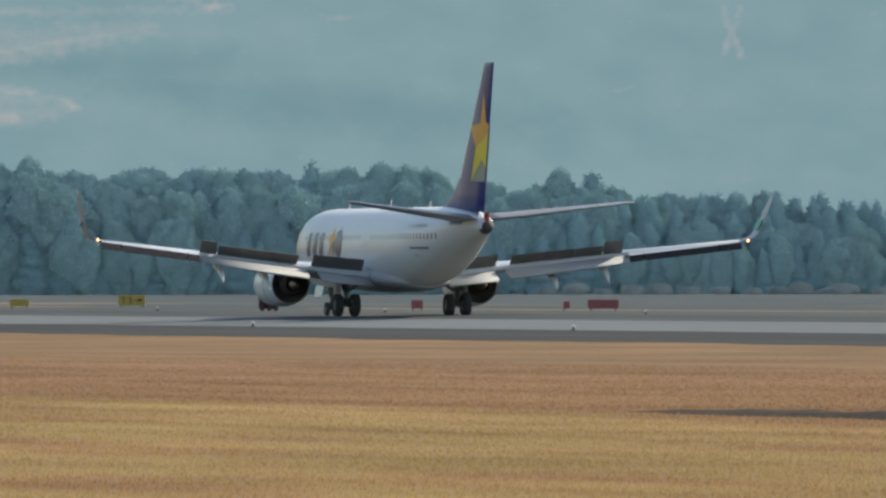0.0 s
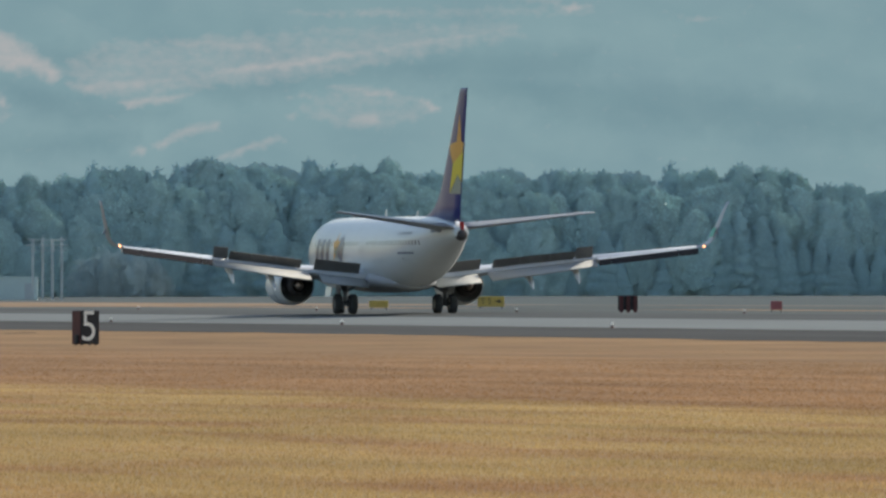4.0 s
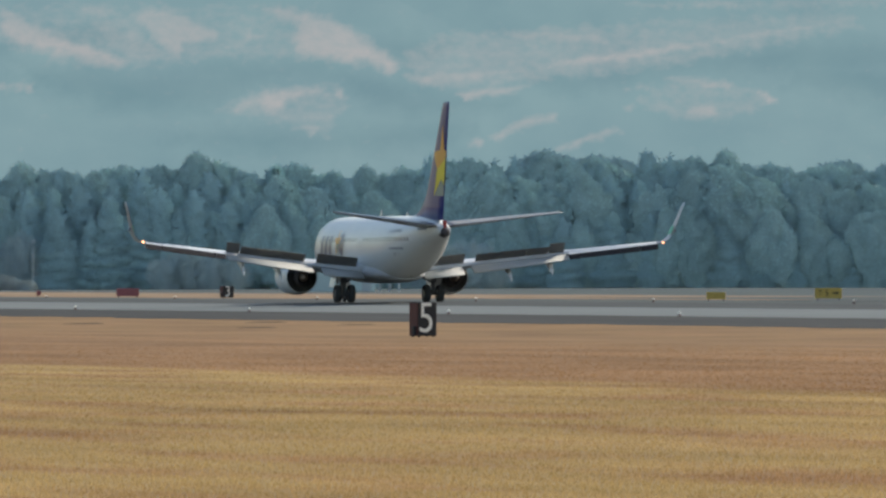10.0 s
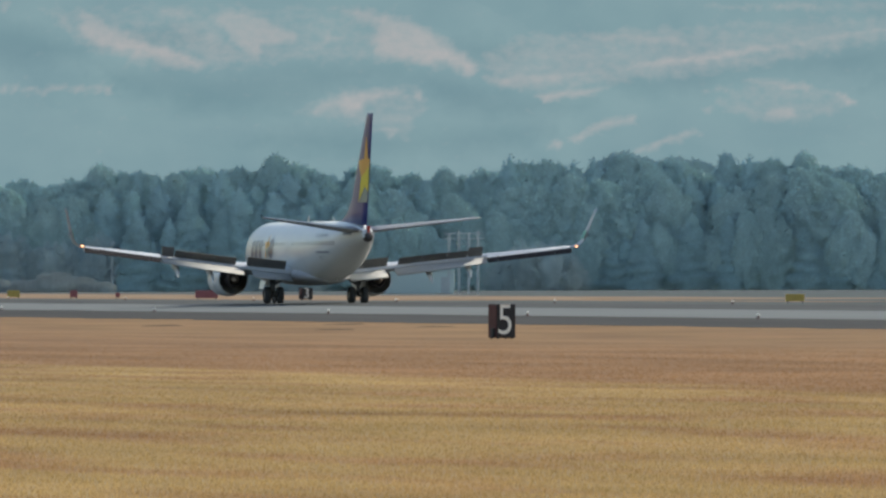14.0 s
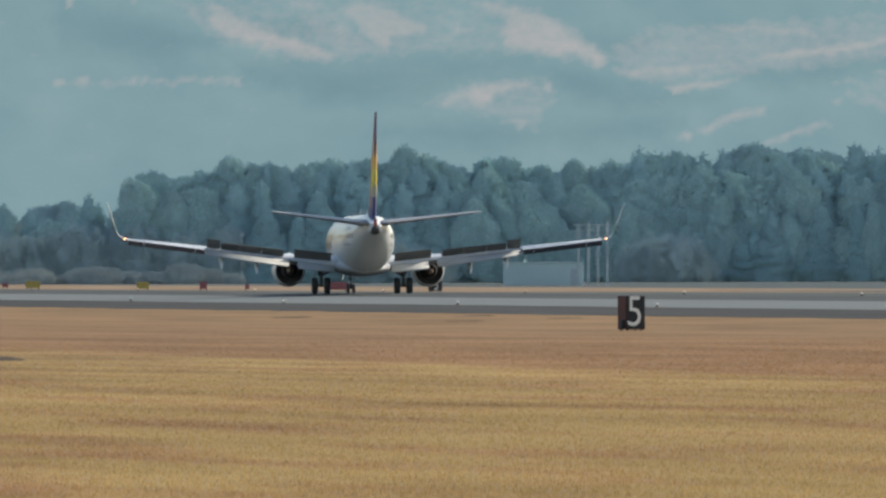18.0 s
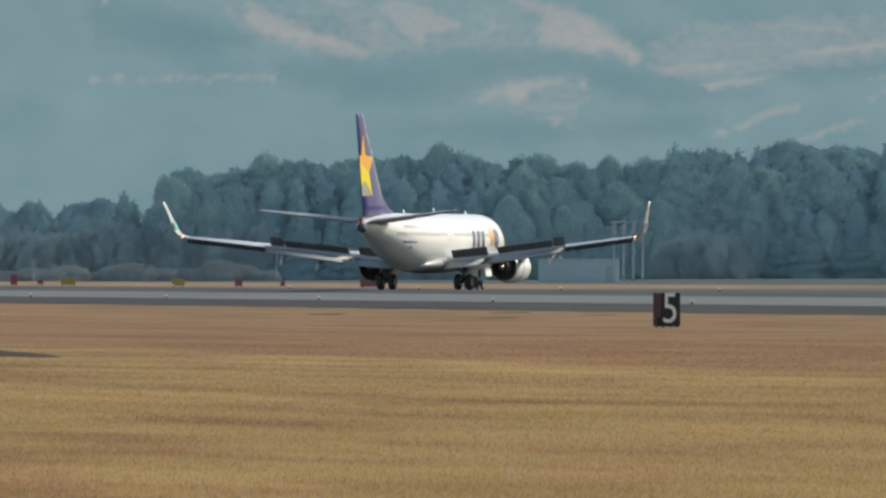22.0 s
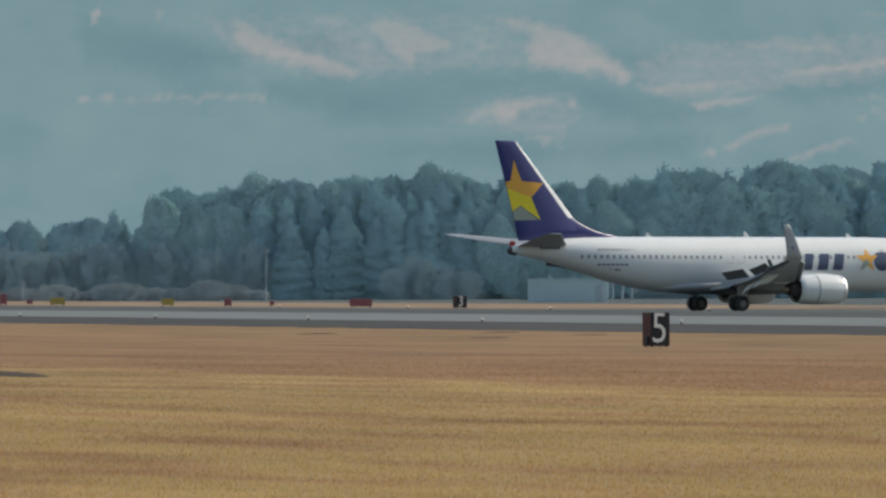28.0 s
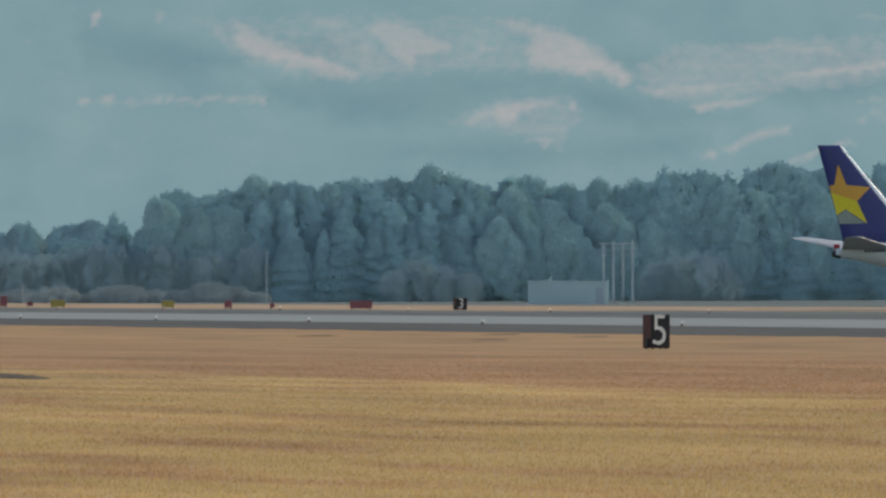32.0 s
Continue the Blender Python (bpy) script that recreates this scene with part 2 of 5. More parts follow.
# ---- helpers ----
def part(name, bm, material, parent=None, label="", smooth=False):
    """Links a bmesh as one mesh object under a thing or part."""
    me = bpy.data.meshes.new(name)
    bmesh.ops.recalc_face_normals(bm, faces=bm.faces)
    if smooth:
        for f in bm.faces:
            f.smooth = True
    bm.to_mesh(me)
    bm.free()
    me.materials.append(material)
    ob = new(name, me)
    ob.parent = parent
    if label:
        ob["label"] = label
    return ob


def raw(name, verts, faces, material, parent=None, smooth=False):
    me = bpy.data.meshes.new(name)
    me.from_pydata(verts, [], faces)
    me.materials.append(material)
    if smooth:
        me.polygons.foreach_set("use_smooth", [True] * len(me.polygons))
    me.update()
    ob = new(name, me)
    ob.parent = parent
    return ob


def thing(name, m, label, category, group=""):
    ob = new(name)
    ob.matrix_basis = m
    return tagged(ob, label, category, group)


def box(bm, size, at=(0, 0, 0), turn=(0, 0, 0), bevel=0.0):
    r = bmesh.ops.create_cube(bm, size=1, matrix=pose(*at, *turn) @ Matrix.Diagonal((*size, 1)))
    if bevel:
        es = list({e for v in r["verts"] for e in v.link_edges})
        bmesh.ops.bevel(bm, geom=es, offset=bevel, segments=2, affect="EDGES", profile=0.6)
    return bm


def tube(bm, a, b, r0, r1=None, n=12):
    a, b = Vector(a), Vector(b)
    d = b - a
    m = Matrix.Translation((a + b) / 2) @ d.to_track_quat("Z", "Y").to_matrix().to_4x4()
    bmesh.ops.create_cone(bm, cap_ends=True, segments=n, radius1=r0, radius2=r0 if r1 is None else r1, depth=d.length, matrix=m)
    return bm


def loft(bm, rings, caps=True, closed=True):
    """Joins rings of equal length, in order, into a skin."""
    vs = [[bm.verts.new(p) for p in ring] for ring in rings]
    n = len(vs[0])
    for a, b in zip(vs, vs[1:]):
        for i in range(n if closed else n - 1):
            j = (i + 1) % n
            bm.faces.new((a[i], a[j], b[j], b[i]))
    if caps:
        bm.faces.new(vs[0][::-1])
        bm.faces.new(vs[-1])
    return bm


def lathe(bm, profile, at=(0, 0, 0), n=28, axis="x"):
    """Turns a profile of (along, radius) about the axis; a closed skin."""
    rings = []
    for x, r in profile:
        ring = []
        for i in range(n):
            a = 2 * math.pi * i / n
            p = (x, r * math.cos(a), r * math.sin(a)) if axis == "x" else (r * math.cos(a), x, r * math.sin(a))
            ring.append((p[0] + at[0], p[1] + at[1], p[2] + at[2]))
        rings.append(ring)
    return loft(bm, rings)


def lerp_table(table, x):
    """Smooth reading of rows (x, a, b, ...) in order of x."""
    xs = [r[0] for r in table]
    return [float(np.interp(x, xs, [r[k] for r in table])) for k in range(1, len(table[0]))]


# ---- ground ----
PROFILE = [(-400, -1.25), (-125, -1.2), (-57, -1.13), (-37, -0.78), (-33, -0.72), (-22.5, -0.49), (-10, -0.2), (-3, -0.04), (0, 0.0), (6, -0.01),
           (22.5, -0.10), (34, -0.17), (56, -0.2), (120, 0.0), (220, 0.35), (330, 0.5), (2500, 0.6), (6000, 0.6)]


def height(x, y):
    c = x * DC + y * DS - CREST
    return float(np.interp(c, [p[0] for p in PROFILE], [p[1] for p in PROFILE]))


def spot(c, s):
    """World x, y of a place c metres beyond the runway's centre line and s metres along it."""
    b = CREST + c
    return b * DC - s * DS, b * DS + s * DC


def strip(name, cs, ss, lift, material, label, parent=None, ragged=0.0):
    """A band of ground along the runway; ragged: how far its near edge wanders where grass grows over it."""
    vs, fs = [], []
    for s in ss:
        for i, c in enumerate(cs):
            if ragged and i == 0:
                c += ragged * (noise.noise(Vector((s / 9, 0.5, 0))) + 0.7 * noise.noise(Vector((s / 31, 2.5, 0))))
            x, y = spot(c, s)
            vs.append((x, y, height(x, y) + lift))
    n = len(cs)
    for i in range(len(ss) - 1):
        for j in range(n - 1):
            fs.append((i * n + j, i * n + j + 1, (i + 1) * n + j + 1, (i + 1) * n + j))
    ob = raw(name, vs, fs, material, parent)
    return tagged(ob, label, name.split("_")[0], kind="structure") if not parent else ob


def steps(a, b, d):
    return list(np.linspace(a, b, max(2, int(round((b - a) / d)) + 1)))


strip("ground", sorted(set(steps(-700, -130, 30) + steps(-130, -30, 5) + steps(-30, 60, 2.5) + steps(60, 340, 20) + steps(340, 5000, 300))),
      steps(-900, 4900, 50), 0.0, M_GRASS, "dry yellow and rust-brown winter grass field, its far band coloured blue-grey for haze")
strip("runway", steps(-22.5, -9.0, 2.25), steps(-900, 3600, 50), 0.012, M_RUNWAY, "pale grey asphalt runway, lighter towards its edge")
strip("runway_middle", steps(-9.0, 24, 2.36), steps(-900, 3600, 50), 0.012, M_RUBBER, "runway asphalt darkened by tyre rubber")
strip("runway_shoulder", steps(-36.5, -22.5, 2.5), sorted(set(steps(-900, 400, 50) + steps(400, 1400, 3) + steps(1400, 3600, 50))), 0.008, M_SHOULDER, "dark asphalt shoulder beside the runway", ragged=1.0)
strip("runway_shoulder_far", steps(24, 48, 2.5), steps(-900, 3600, 50), 0.008, M_APRON, "grey asphalt shoulder on the far side of the runway")
strip("taxiway", steps(48, 400, 16), steps(1040, 1110, 20), 0.016, M_APRON, "grey asphalt exit taxiway leading away from the runway")
strip("taxiway_parallel", steps(72, 106, 6), steps(-900, 1240, 50), 0.010, M_APRON, "grey asphalt taxiway beyond the runway")
strip("taxiway_near", steps(48, 64, 4), steps(-900, 1230, 50), 0.010, M_APRON, "grey asphalt strip beside the runway")


def streak(c, s, w, long, rise, label):
    """A low uneven bank of dark bare earth in the turf."""
    rng = np.random.default_rng(int(s))
    vs, fs = [], []
    n = 24
    for i in range(n + 1):
        q = i / n
        half = w / 2 * math.sin(math.pi * min(1, max(0, q))) ** 0.4 * rng.uniform(0.6, 1.1)
        for o, up in ((-half, -0.02), (-half * 0.4, 0.7), (half * 0.4, 0.8), (half, -0.02)):
            x, y = spot(c + o + 0.6 * math.sin(5 * q), s + (q - 0.5) * long)
            vs.append((x, y, height(x, y) + up * rise * rng.uniform(0.7, 1.2) * math.sin(math.pi * q) ** 0.5))
        if i:
            fs += [(4 * i - 4 + j, 4 * i - 3 + j, 4 * i + 1 + j, 4 * i + j) for j in range(3)]
    return tagged(raw("earth_streak", vs, fs, M_EARTH), label, "earth", kind="structure")


M_EARTH = mat("dark_earth", (0.085, 0.07, 0.055), 0.95, vary=0.2, scale=1.5, fine=8, spec=0.05)

# ---- mountains ----
FAR = 4500.0
SNOWFIELDS, WOODED = [], []


def snowfield(depth, *outline):
    """A snow patch: how thick it lies, and its rough outline across and up the far slope, in metres."""
    SNOWFIELDS.append((depth, outline))


def wooded(*outline):
    """A darker wooded spur of the slope."""
    WOODED.append(outline)


snowfield(0.95, (-129.3, 84.2), (-124.1, 82.2), (-117.2, 78.4), (-110.3, 75.6), (-103.4, 73.2), (-96.4, 70.4), (-88.6, 66.9), (-92.1, 65.2), (-98.2, 66.6), (-104.2, 67.5), (-110.3, 69.2), (-117.2, 70.1), (-125.9, 72.6), (-129.7, 75.2))
snowfield(0.46, (-138.8, 83.9), (-129.3, 84.2), (-129.7, 75.2), (-125.9, 72.6), (-133.6, 76.6), (-138, 80.8))
snowfield(0.60, (-106.8, 85.3), (-96.4, 84.9), (-91.6, 82.2), (-98.2, 80.4), (-103.4, 81.8))
snowfield(0.80, (-89.5, 82.9), (-79.1, 84.8), (-73.9, 83.4), (-68.4, 79.6), (-59.7, 76.6), (-63.5, 73.2), (-71.3, 71.8), (-73.1, 66.6), (-79.1, 70.4), (-82.6, 75.2), (-87.4, 78.7))
snowfield(0.45, (-103.4, 80.8), (-89.5, 82.2), (-80.9, 73.5), (-73.9, 66.6), (-87.8, 66.2), (-96.4, 70.4))
snowfield(0.65, (-61, 71.4), (-53.5, 73.5), (-52.5, 78.7), (-49.7, 80.4), (-50.4, 76.1), (-47.3, 74.4), (-54.5, 71.8), (-59.2, 70.1))
snowfield(0.95, (-51.4, 84.8), (-39.3, 84.2), (-29.8, 81.3), (-22, 78.7), (-16.8, 74.4), (-9.9, 70.1), (-6.1, 65.2), (-9.9, 62.8), (-16.8, 66.2), (-25.5, 66.6), (-34.1, 68.3), (-39.3, 70.1), (-40.2, 74.4), (-38.5, 78.4), (-48, 81.3))
snowfield(0.40, (-71.3, 71.8), (-40.2, 72.6), (-25.5, 66.6), (-44.5, 68), (-61.8, 68.3), (-72.2, 66.2))
snowfield(0.70, (5.5, 77.2), (21, 76.2), (38.3, 77.9), (52.2, 76.7), (60, 74.1), (56.5, 71.3), (41.8, 72), (24.5, 74.1), (9.8, 74.8))
snowfield(0.90, (38.3, 67.2), (52.2, 69.9), (69.5, 72.2), (90.3, 74.8), (109.3, 78.2), (131.8, 80.7), (133.9, 79.3), (116.2, 75.8), (98.9, 72.9), (92, 72.2), (81.6, 69.8), (67.8, 67.2), (52.2, 65.1), (38.3, 64.9))
snowfield(0.45, (7.2, 74.1), (38.3, 72), (59.1, 71.3), (52.2, 69.2), (38.3, 67.2), (24.5, 65.8), (7.2, 67.2), (14.1, 71))
snowfield(0.75, (-5.8, 63.2), (0.3, 64.4), (14.1, 65.4), (29.7, 66.1), (40.1, 66.5), (31.4, 62.3), (19.3, 60.9), (10.7, 59.7), (0.3, 58.9))
snowfield(0.95, (10.7, 57.8), (21, 59.2), (33.2, 59.9), (28.3, 57.1), (21, 56.8), (13.3, 55.2))
snowfield(0.90, (-114, 77.6), (-107, 75.8), (-103.6, 71.8), (-94.9, 68.4), (-89.7, 65.4), (-98.4, 65.4), (-107, 67.9), (-114, 67.2))
snowfield(1.00, (-59.2, 52.4), (-54, 55.2), (-48, 58.6), (-37.6, 60), (-28.9, 59.3), (-27.9, 56.2), (-34.1, 55.9), (-39.3, 54.5), (-41.9, 51.9), (-46.2, 50.5), (-50, 52.7), (-54.9, 51.4))
snowfield(0.85, (-26.5, 59.3), (-24.1, 59.3), (-24.4, 56), (-26.3, 56.4))
snowfield(0.70, (-38.5, 47.6), (-33.3, 47.9), (-29.6, 49.8), (-32.7, 44.4))
snowfield(0.80, (15.5, 43.7), (18, 43.7), (17.5, 40.3), (15.4, 41.3))
snowfield(0.90, (20.4, 43.7), (26.5, 46.2), (30.8, 50), (41.2, 51.5), (41.9, 48.4), (37.7, 48.8), (35.1, 47.4), (29.9, 45.8), (23, 42.7))
snowfield(0.70, (41.2, 40.1), (49, 43.7), (59.3, 47.2), (62.6, 46.2), (57.6, 44.1), (49, 41.5), (42, 39.4))
snowfield(0.75, (73.8, 61.8), (85.1, 61.5), (95.8, 60.2), (94.6, 58.9), (81.6, 59.7))
snowfield(1.00, (102.7, 58.3), (105.8, 57.6), (109, 54.7), (106.9, 54.4))
snowfield(0.80, (78.8, 51.6), (85.1, 55.4), (92, 54.7), (91.3, 49.2), (81.6, 49.5))
snowfield(0.40, (62.6, 59.2), (71.6, 60.4), (69.5, 58.3))
snowfield(0.40, (61.2, 53.3), (66.4, 54.2), (64.3, 51.6))
snowfield(0.40, (52.2, 85.2), (98.9, 85.3), (97.2, 83.4), (66, 84))
snowfield(0.90, (145.6, 87.5), (155.3, 86.8), (149, 85.4))
snowfield(0.50, (84.7, 86.1), (98.9, 85.8), (97.1, 83.9), (84.7, 84.2))
snowfield(0.50, (130, 88.9), (147.3, 88.9), (145.2, 87))
snowfield(0.30, (178.1, 84.4), (195.4, 83.3), (188.5, 81.9))
snowfield(0.25, (269.9, 60.5), (280.2, 63.1), (278.5, 60.5))
snowfield(0.95, (-172.6, 86.7), (-170, 87.2), (-170.7, 82.2), (-172.6, 81.6))
snowfield(0.46, (-152.9, 86.7), (-150.4, 86.7), (-151.5, 82.9), (-152.7, 83.2))
snowfield(0.60, (-175.7, 60), (-173.6, 60.7), (-173.6, 58.5), (-175.7, 57.9))
snowfield(0.60, (-168.8, 60), (-165.7, 60.7), (-165.7, 58.5), (-168.8, 57.9))
snowfield(0.60, (-153.9, 60), (-151, 60.7), (-151, 58.5), (-153.9, 57.9))
snowfield(0.60, (-149, 60), (-147, 60.7), (-147, 58.5), (-149, 57.9))
snowfield(0.60, (-145.2, 60), (-141.4, 60.7), (-141.4, 58.5), (-145.2, 57.9))
snowfield(0.60, (-139.7, 60), (-132.1, 60.7), (-132.1, 58.5), (-139.7, 57.9))
snowfield(0.60, (-130.4, 60), (-127.6, 60.7), (-127.6, 58.5), (-130.4, 57.9))
snowfield(0.60, (-124.5, 60), (-122, 60.7), (-122, 58.5), (-124.5, 57.9))
snowfield(0.60, (-121, 60), (-118.9, 60.7), (-118.9, 58.5), (-121, 57.9))
snowfield(0.30, (-176, 59.7), (-118.9, 60.7), (-118.9, 58.3), (-176, 57.6))
snowfield(0.55, (305.2, 86.1), (306.4, 86.3), (313, 71.4), (311.6, 71))
snowfield(0.55, (311.7, 86.3), (313, 85.9), (307.4, 71.4), (306, 71.7))
snowfield(0.38, (-10.1, 67.2), (5.5, 75.8), (41.8, 78.9), (93.7, 81.4), (134.4, 83.4), (135.3, 76.5), (100.7, 69.6), (69.5, 63.7), (41.8, 61.3), (24.5, 58.9), (5.5, 58.2))
snowfield(0.26, (-114, 83.4), (-79.3, 84.5), (-51.7, 84.8), (-37.8, 81.4), (-3.2, 66.1), (-17, 64.4), (-41.3, 67.2), (-62, 67.2), (-88, 64.4), (-114, 65.4))
snowfield(0.24, (-143.2, 85.6), (-103.4, 86.3), (-51.4, 85.6), (-6.4, 64.9), (-27.2, 66.9), (-61.8, 68.7), (-89.5, 65.6), (-127.6, 70.4))
snowfield(0.30, (73, 63), (97.2, 62), (111, 56.3), (107.6, 51.9), (92, 48.1), (76.4, 49.3), (62.6, 53.7))
snowfield(0.35, (-63.5, 51), (-51.4, 59.7), (-23.7, 61.4), (-20.3, 55.3), (-28.9, 43.7), (-39.3, 46.7), (-48, 48.9))
snowfield(0.30, (93.7, 86.6), (157.4, 88.6), (157.4, 84.1), (128.3, 82.7), (95.5, 82.1))
wooded((-127.6, 68.3), (-103.4, 66.2), (-89.5, 64.5), (-72.2, 65.6), (-61.8, 67.6), (-39.3, 68), (-27.2, 65.9), (-9.9, 61.7), (-3, 59.3), (4, 57.6), (29.9, 55.9), (24.7, 51.9), (-1.2, 48.4), (-16.8, 51.9), (-23.7, 60.5), (-37.6, 61.4), (-51.4, 57.9), (-61.8, 51.9), (-96.4, 51), (-117.2, 57.9))
wooded((-125.9, 71.8), (-106, 78.7), (-96.4, 79.6), (-80.9, 70.1), (-93, 71.8))
wooded((-1.5, 76.2), (7.2, 74.1), (14.1, 71.3), (5.5, 67.2), (-3.2, 64.1), (-10.1, 67.5), (-17, 74.4))
wooded((31.4, 62.3), (41.8, 64.1), (67.8, 66.5), (92, 71.3), (116.2, 75.1), (137, 74.4), (157.4, 76.2), (157.4, 62.3), (111, 62.3), (76.4, 63.2), (59.1, 58), (41.8, 56.3))
wooded((-176.9, 83.9), (-153.5, 81.3), (-139.7, 78.7), (-124.1, 69.2), (-148.4, 64.9), (-174.3, 68.3), (-178.6, 77))
wooded((-27.2, 47.6), (14.3, 50.1), (17.8, 45), (-1.2, 38.9), (-44.5, 37.2), (-79.1, 42.4), (-70.5, 47.6))
wooded((110.6, 69.1), (205.8, 62.2), (257.7, 53.6), (240.4, 43.2), (153.9, 50.1), (110.6, 58.8))


def inside(us, vs, outline):
    """How far each place lies inside the outline (negative: outside), in metres."""
    near, odd = np.full(us.shape, 1e9), np.zeros(us.shape, bool)
    for (a, b), (c, d) in zip(outline, outline[1:] + outline[:1]):
        q = np.clip(((us - a) * (c - a) + (vs - b) * (d - b)) / ((c - a) ** 2 + (d - b) ** 2), 0, 1)
        near = np.minimum(near, np.hypot(us - a - q * (c - a), vs - b - q * (d - b)))
        if b != d:
            odd ^= ((b > vs) != (d > vs)) & (us < (c - a) * (vs - b) / (d - b) + a)
    return np.where(odd, near, -near)


def mountain():
    nu, nv = 640, 160
    us, vs = np.meshgrid(np.linspace(-260, 400, nu), np.linspace(-5, 130, nv))
    relief, ru, rv = np.zeros(us.shape), np.zeros(us.shape), np.zeros(us.shape)
    for j in range(nv):
        for i in range(nu):
            u, v = us[j, i], vs[j, i]
            relief[j, i] = 14 * noise.noise(Vector((u / 60, v / 30, 3.1))) + 5 * noise.noise(Vector((u / 17, v / 9, 7.7)))
            ru[j, i] = noise.noise(Vector((u / 5, v / 4, 1.0))) + 0.7 * noise.noise(Vector((u / 1.8, v / 1.8, 2.0)))
            rv[j, i] = noise.noise(Vector((u / 5, v / 4, 5.0))) + 0.7 * noise.noise(Vector((u / 1.8, v / 1.8, 6.0)))
    snow, trees = np.zeros(us.shape), np.zeros(us.shape)
    for depth, outline in SNOWFIELDS:
        k = inside(us + 1.5 * ru, vs + 1.0 * rv, outline)
        k = np.clip((k + 1.0) / min(3.4, 1.0 + max(0.4, float(k.max()))), 0, 1)
        foot, top = min(p[1] for p in outline), max(p[1] for p in outline)      # lies thicker towards its foot
        snow = np.maximum(snow, depth * k * (1 - 0.4 * np.clip((vs - foot) / (top - foot), 0, 1)))
    for outline in WOODED:
        trees = np.maximum(trees, np.clip((inside(us + 4 * ru, vs + 1.5 * rv, outline) + 2.0) / 7.0, 0, 1))
    out = FAR + vs * 1.6 + relief
    verts = np.stack([us * out / FAR, out, vs * out / FAR + EYE], 2).reshape(-1, 3)
    a = (np.arange(nv - 1)[:, None] * nu + np.arange(nu - 1)[None, :]).reshape(-1)
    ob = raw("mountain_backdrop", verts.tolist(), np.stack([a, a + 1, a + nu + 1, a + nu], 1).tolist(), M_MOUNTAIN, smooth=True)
    at = ob.data.attributes.new("snow", "FLOAT", "POINT")
    at.data.foreach_set("value", snow.reshape(-1))
    at = ob.data.attributes.new("ridge", "FLOAT", "POINT")
    at.data.foreach_set("value", trees.reshape(-1))
    tagged(ob, "self-lit backdrop of a hazy blue mountain slope with pinkish snow patches", "mountain", kind="structure")


def mountain_mat():
    m = bpy.data.materials.new("self_lit_hazy_mountain")
    m.use_nodes = True
    nt = m.node_tree
    N, L = nt.nodes, nt.links
    b = N["Principled BSDF"]
    b.inputs["Roughness"].default_value, b.inputs["Specular IOR Level"].default_value = 1.0, 0.0
    co, n1, n2 = N.new("ShaderNodeTexCoord"), N.new("ShaderNodeTexNoise"), N.new("ShaderNodeTexNoise")
    mp = N.new("ShaderNodeMapping")
    mp.inputs["Scale"].default_value = (0.02, 0, 0.03)
    L.new(co.outputs["Object"], mp.inputs[0])
    n1.inputs["Scale"].default_value, n1.inputs["Detail"].default_value = 1.5, 5
    n2.inputs["Scale"].default_value, n2.inputs["Detail"].default_value = 13.0, 7
    for n in (n1, n2):
        L.new(mp.outputs[0], n.inputs["Vector"])
    ramp = N.new("ShaderNodeValToRGB")
    ramp.color_ramp.elements[0].position, ramp.color_ramp.elements[1].position = 0.35, 0.65
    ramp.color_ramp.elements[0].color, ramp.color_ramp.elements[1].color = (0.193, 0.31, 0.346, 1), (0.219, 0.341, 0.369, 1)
    L.new(n1.outputs["Fac"], ramp.inputs[0])
    ar, dk = N.new("ShaderNodeAttribute"), N.new("ShaderNodeMix")
    ar.attribute_name = "ridge"
    dk.data_type, dk.blend_type = "RGBA", "MULTIPLY"
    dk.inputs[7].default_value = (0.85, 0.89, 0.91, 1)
    L.new(ar.outputs["Fac"], dk.inputs[0])
    L.new(ramp.outputs[0], dk.inputs[6])
    at = N.new("ShaderNodeAttribute")
    at.attribute_name = "snow"
    sub, mul = N.new("ShaderNodeMath"), N.new("ShaderNodeMapRange")
    sub.operation = "ADD"
    L.new(at.outputs["Fac"], sub.inputs[0])
    nn = N.new("ShaderNodeMapRange")
    nn.inputs["To Min"].default_value, nn.inputs["To Max"].default_value = -0.36, 0.36
    L.new(n2.outputs["Fac"], nn.inputs[0])
    L.new(nn.outputs[0], sub.inputs[1])
    mul.inputs["From Min"].default_value, mul.inputs["From Max"].default_value = 0.08, 0.95
    L.new(sub.outputs[0], mul.inputs[0])
    mix = N.new("ShaderNodeMix")
    mix.data_type = "RGBA"
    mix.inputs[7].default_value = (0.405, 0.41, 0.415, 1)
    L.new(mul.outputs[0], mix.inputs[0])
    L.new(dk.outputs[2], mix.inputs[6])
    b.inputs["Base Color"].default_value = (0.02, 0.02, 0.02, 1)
    # the slope glows by itself: daylight and haze are in its emission colour
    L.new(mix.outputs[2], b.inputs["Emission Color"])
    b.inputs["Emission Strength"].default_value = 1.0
    return m


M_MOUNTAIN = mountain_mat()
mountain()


# ---- the airliner: x ahead, y to its left, z up; origin on the ground between the main wheels ----
NOSE = 20.0
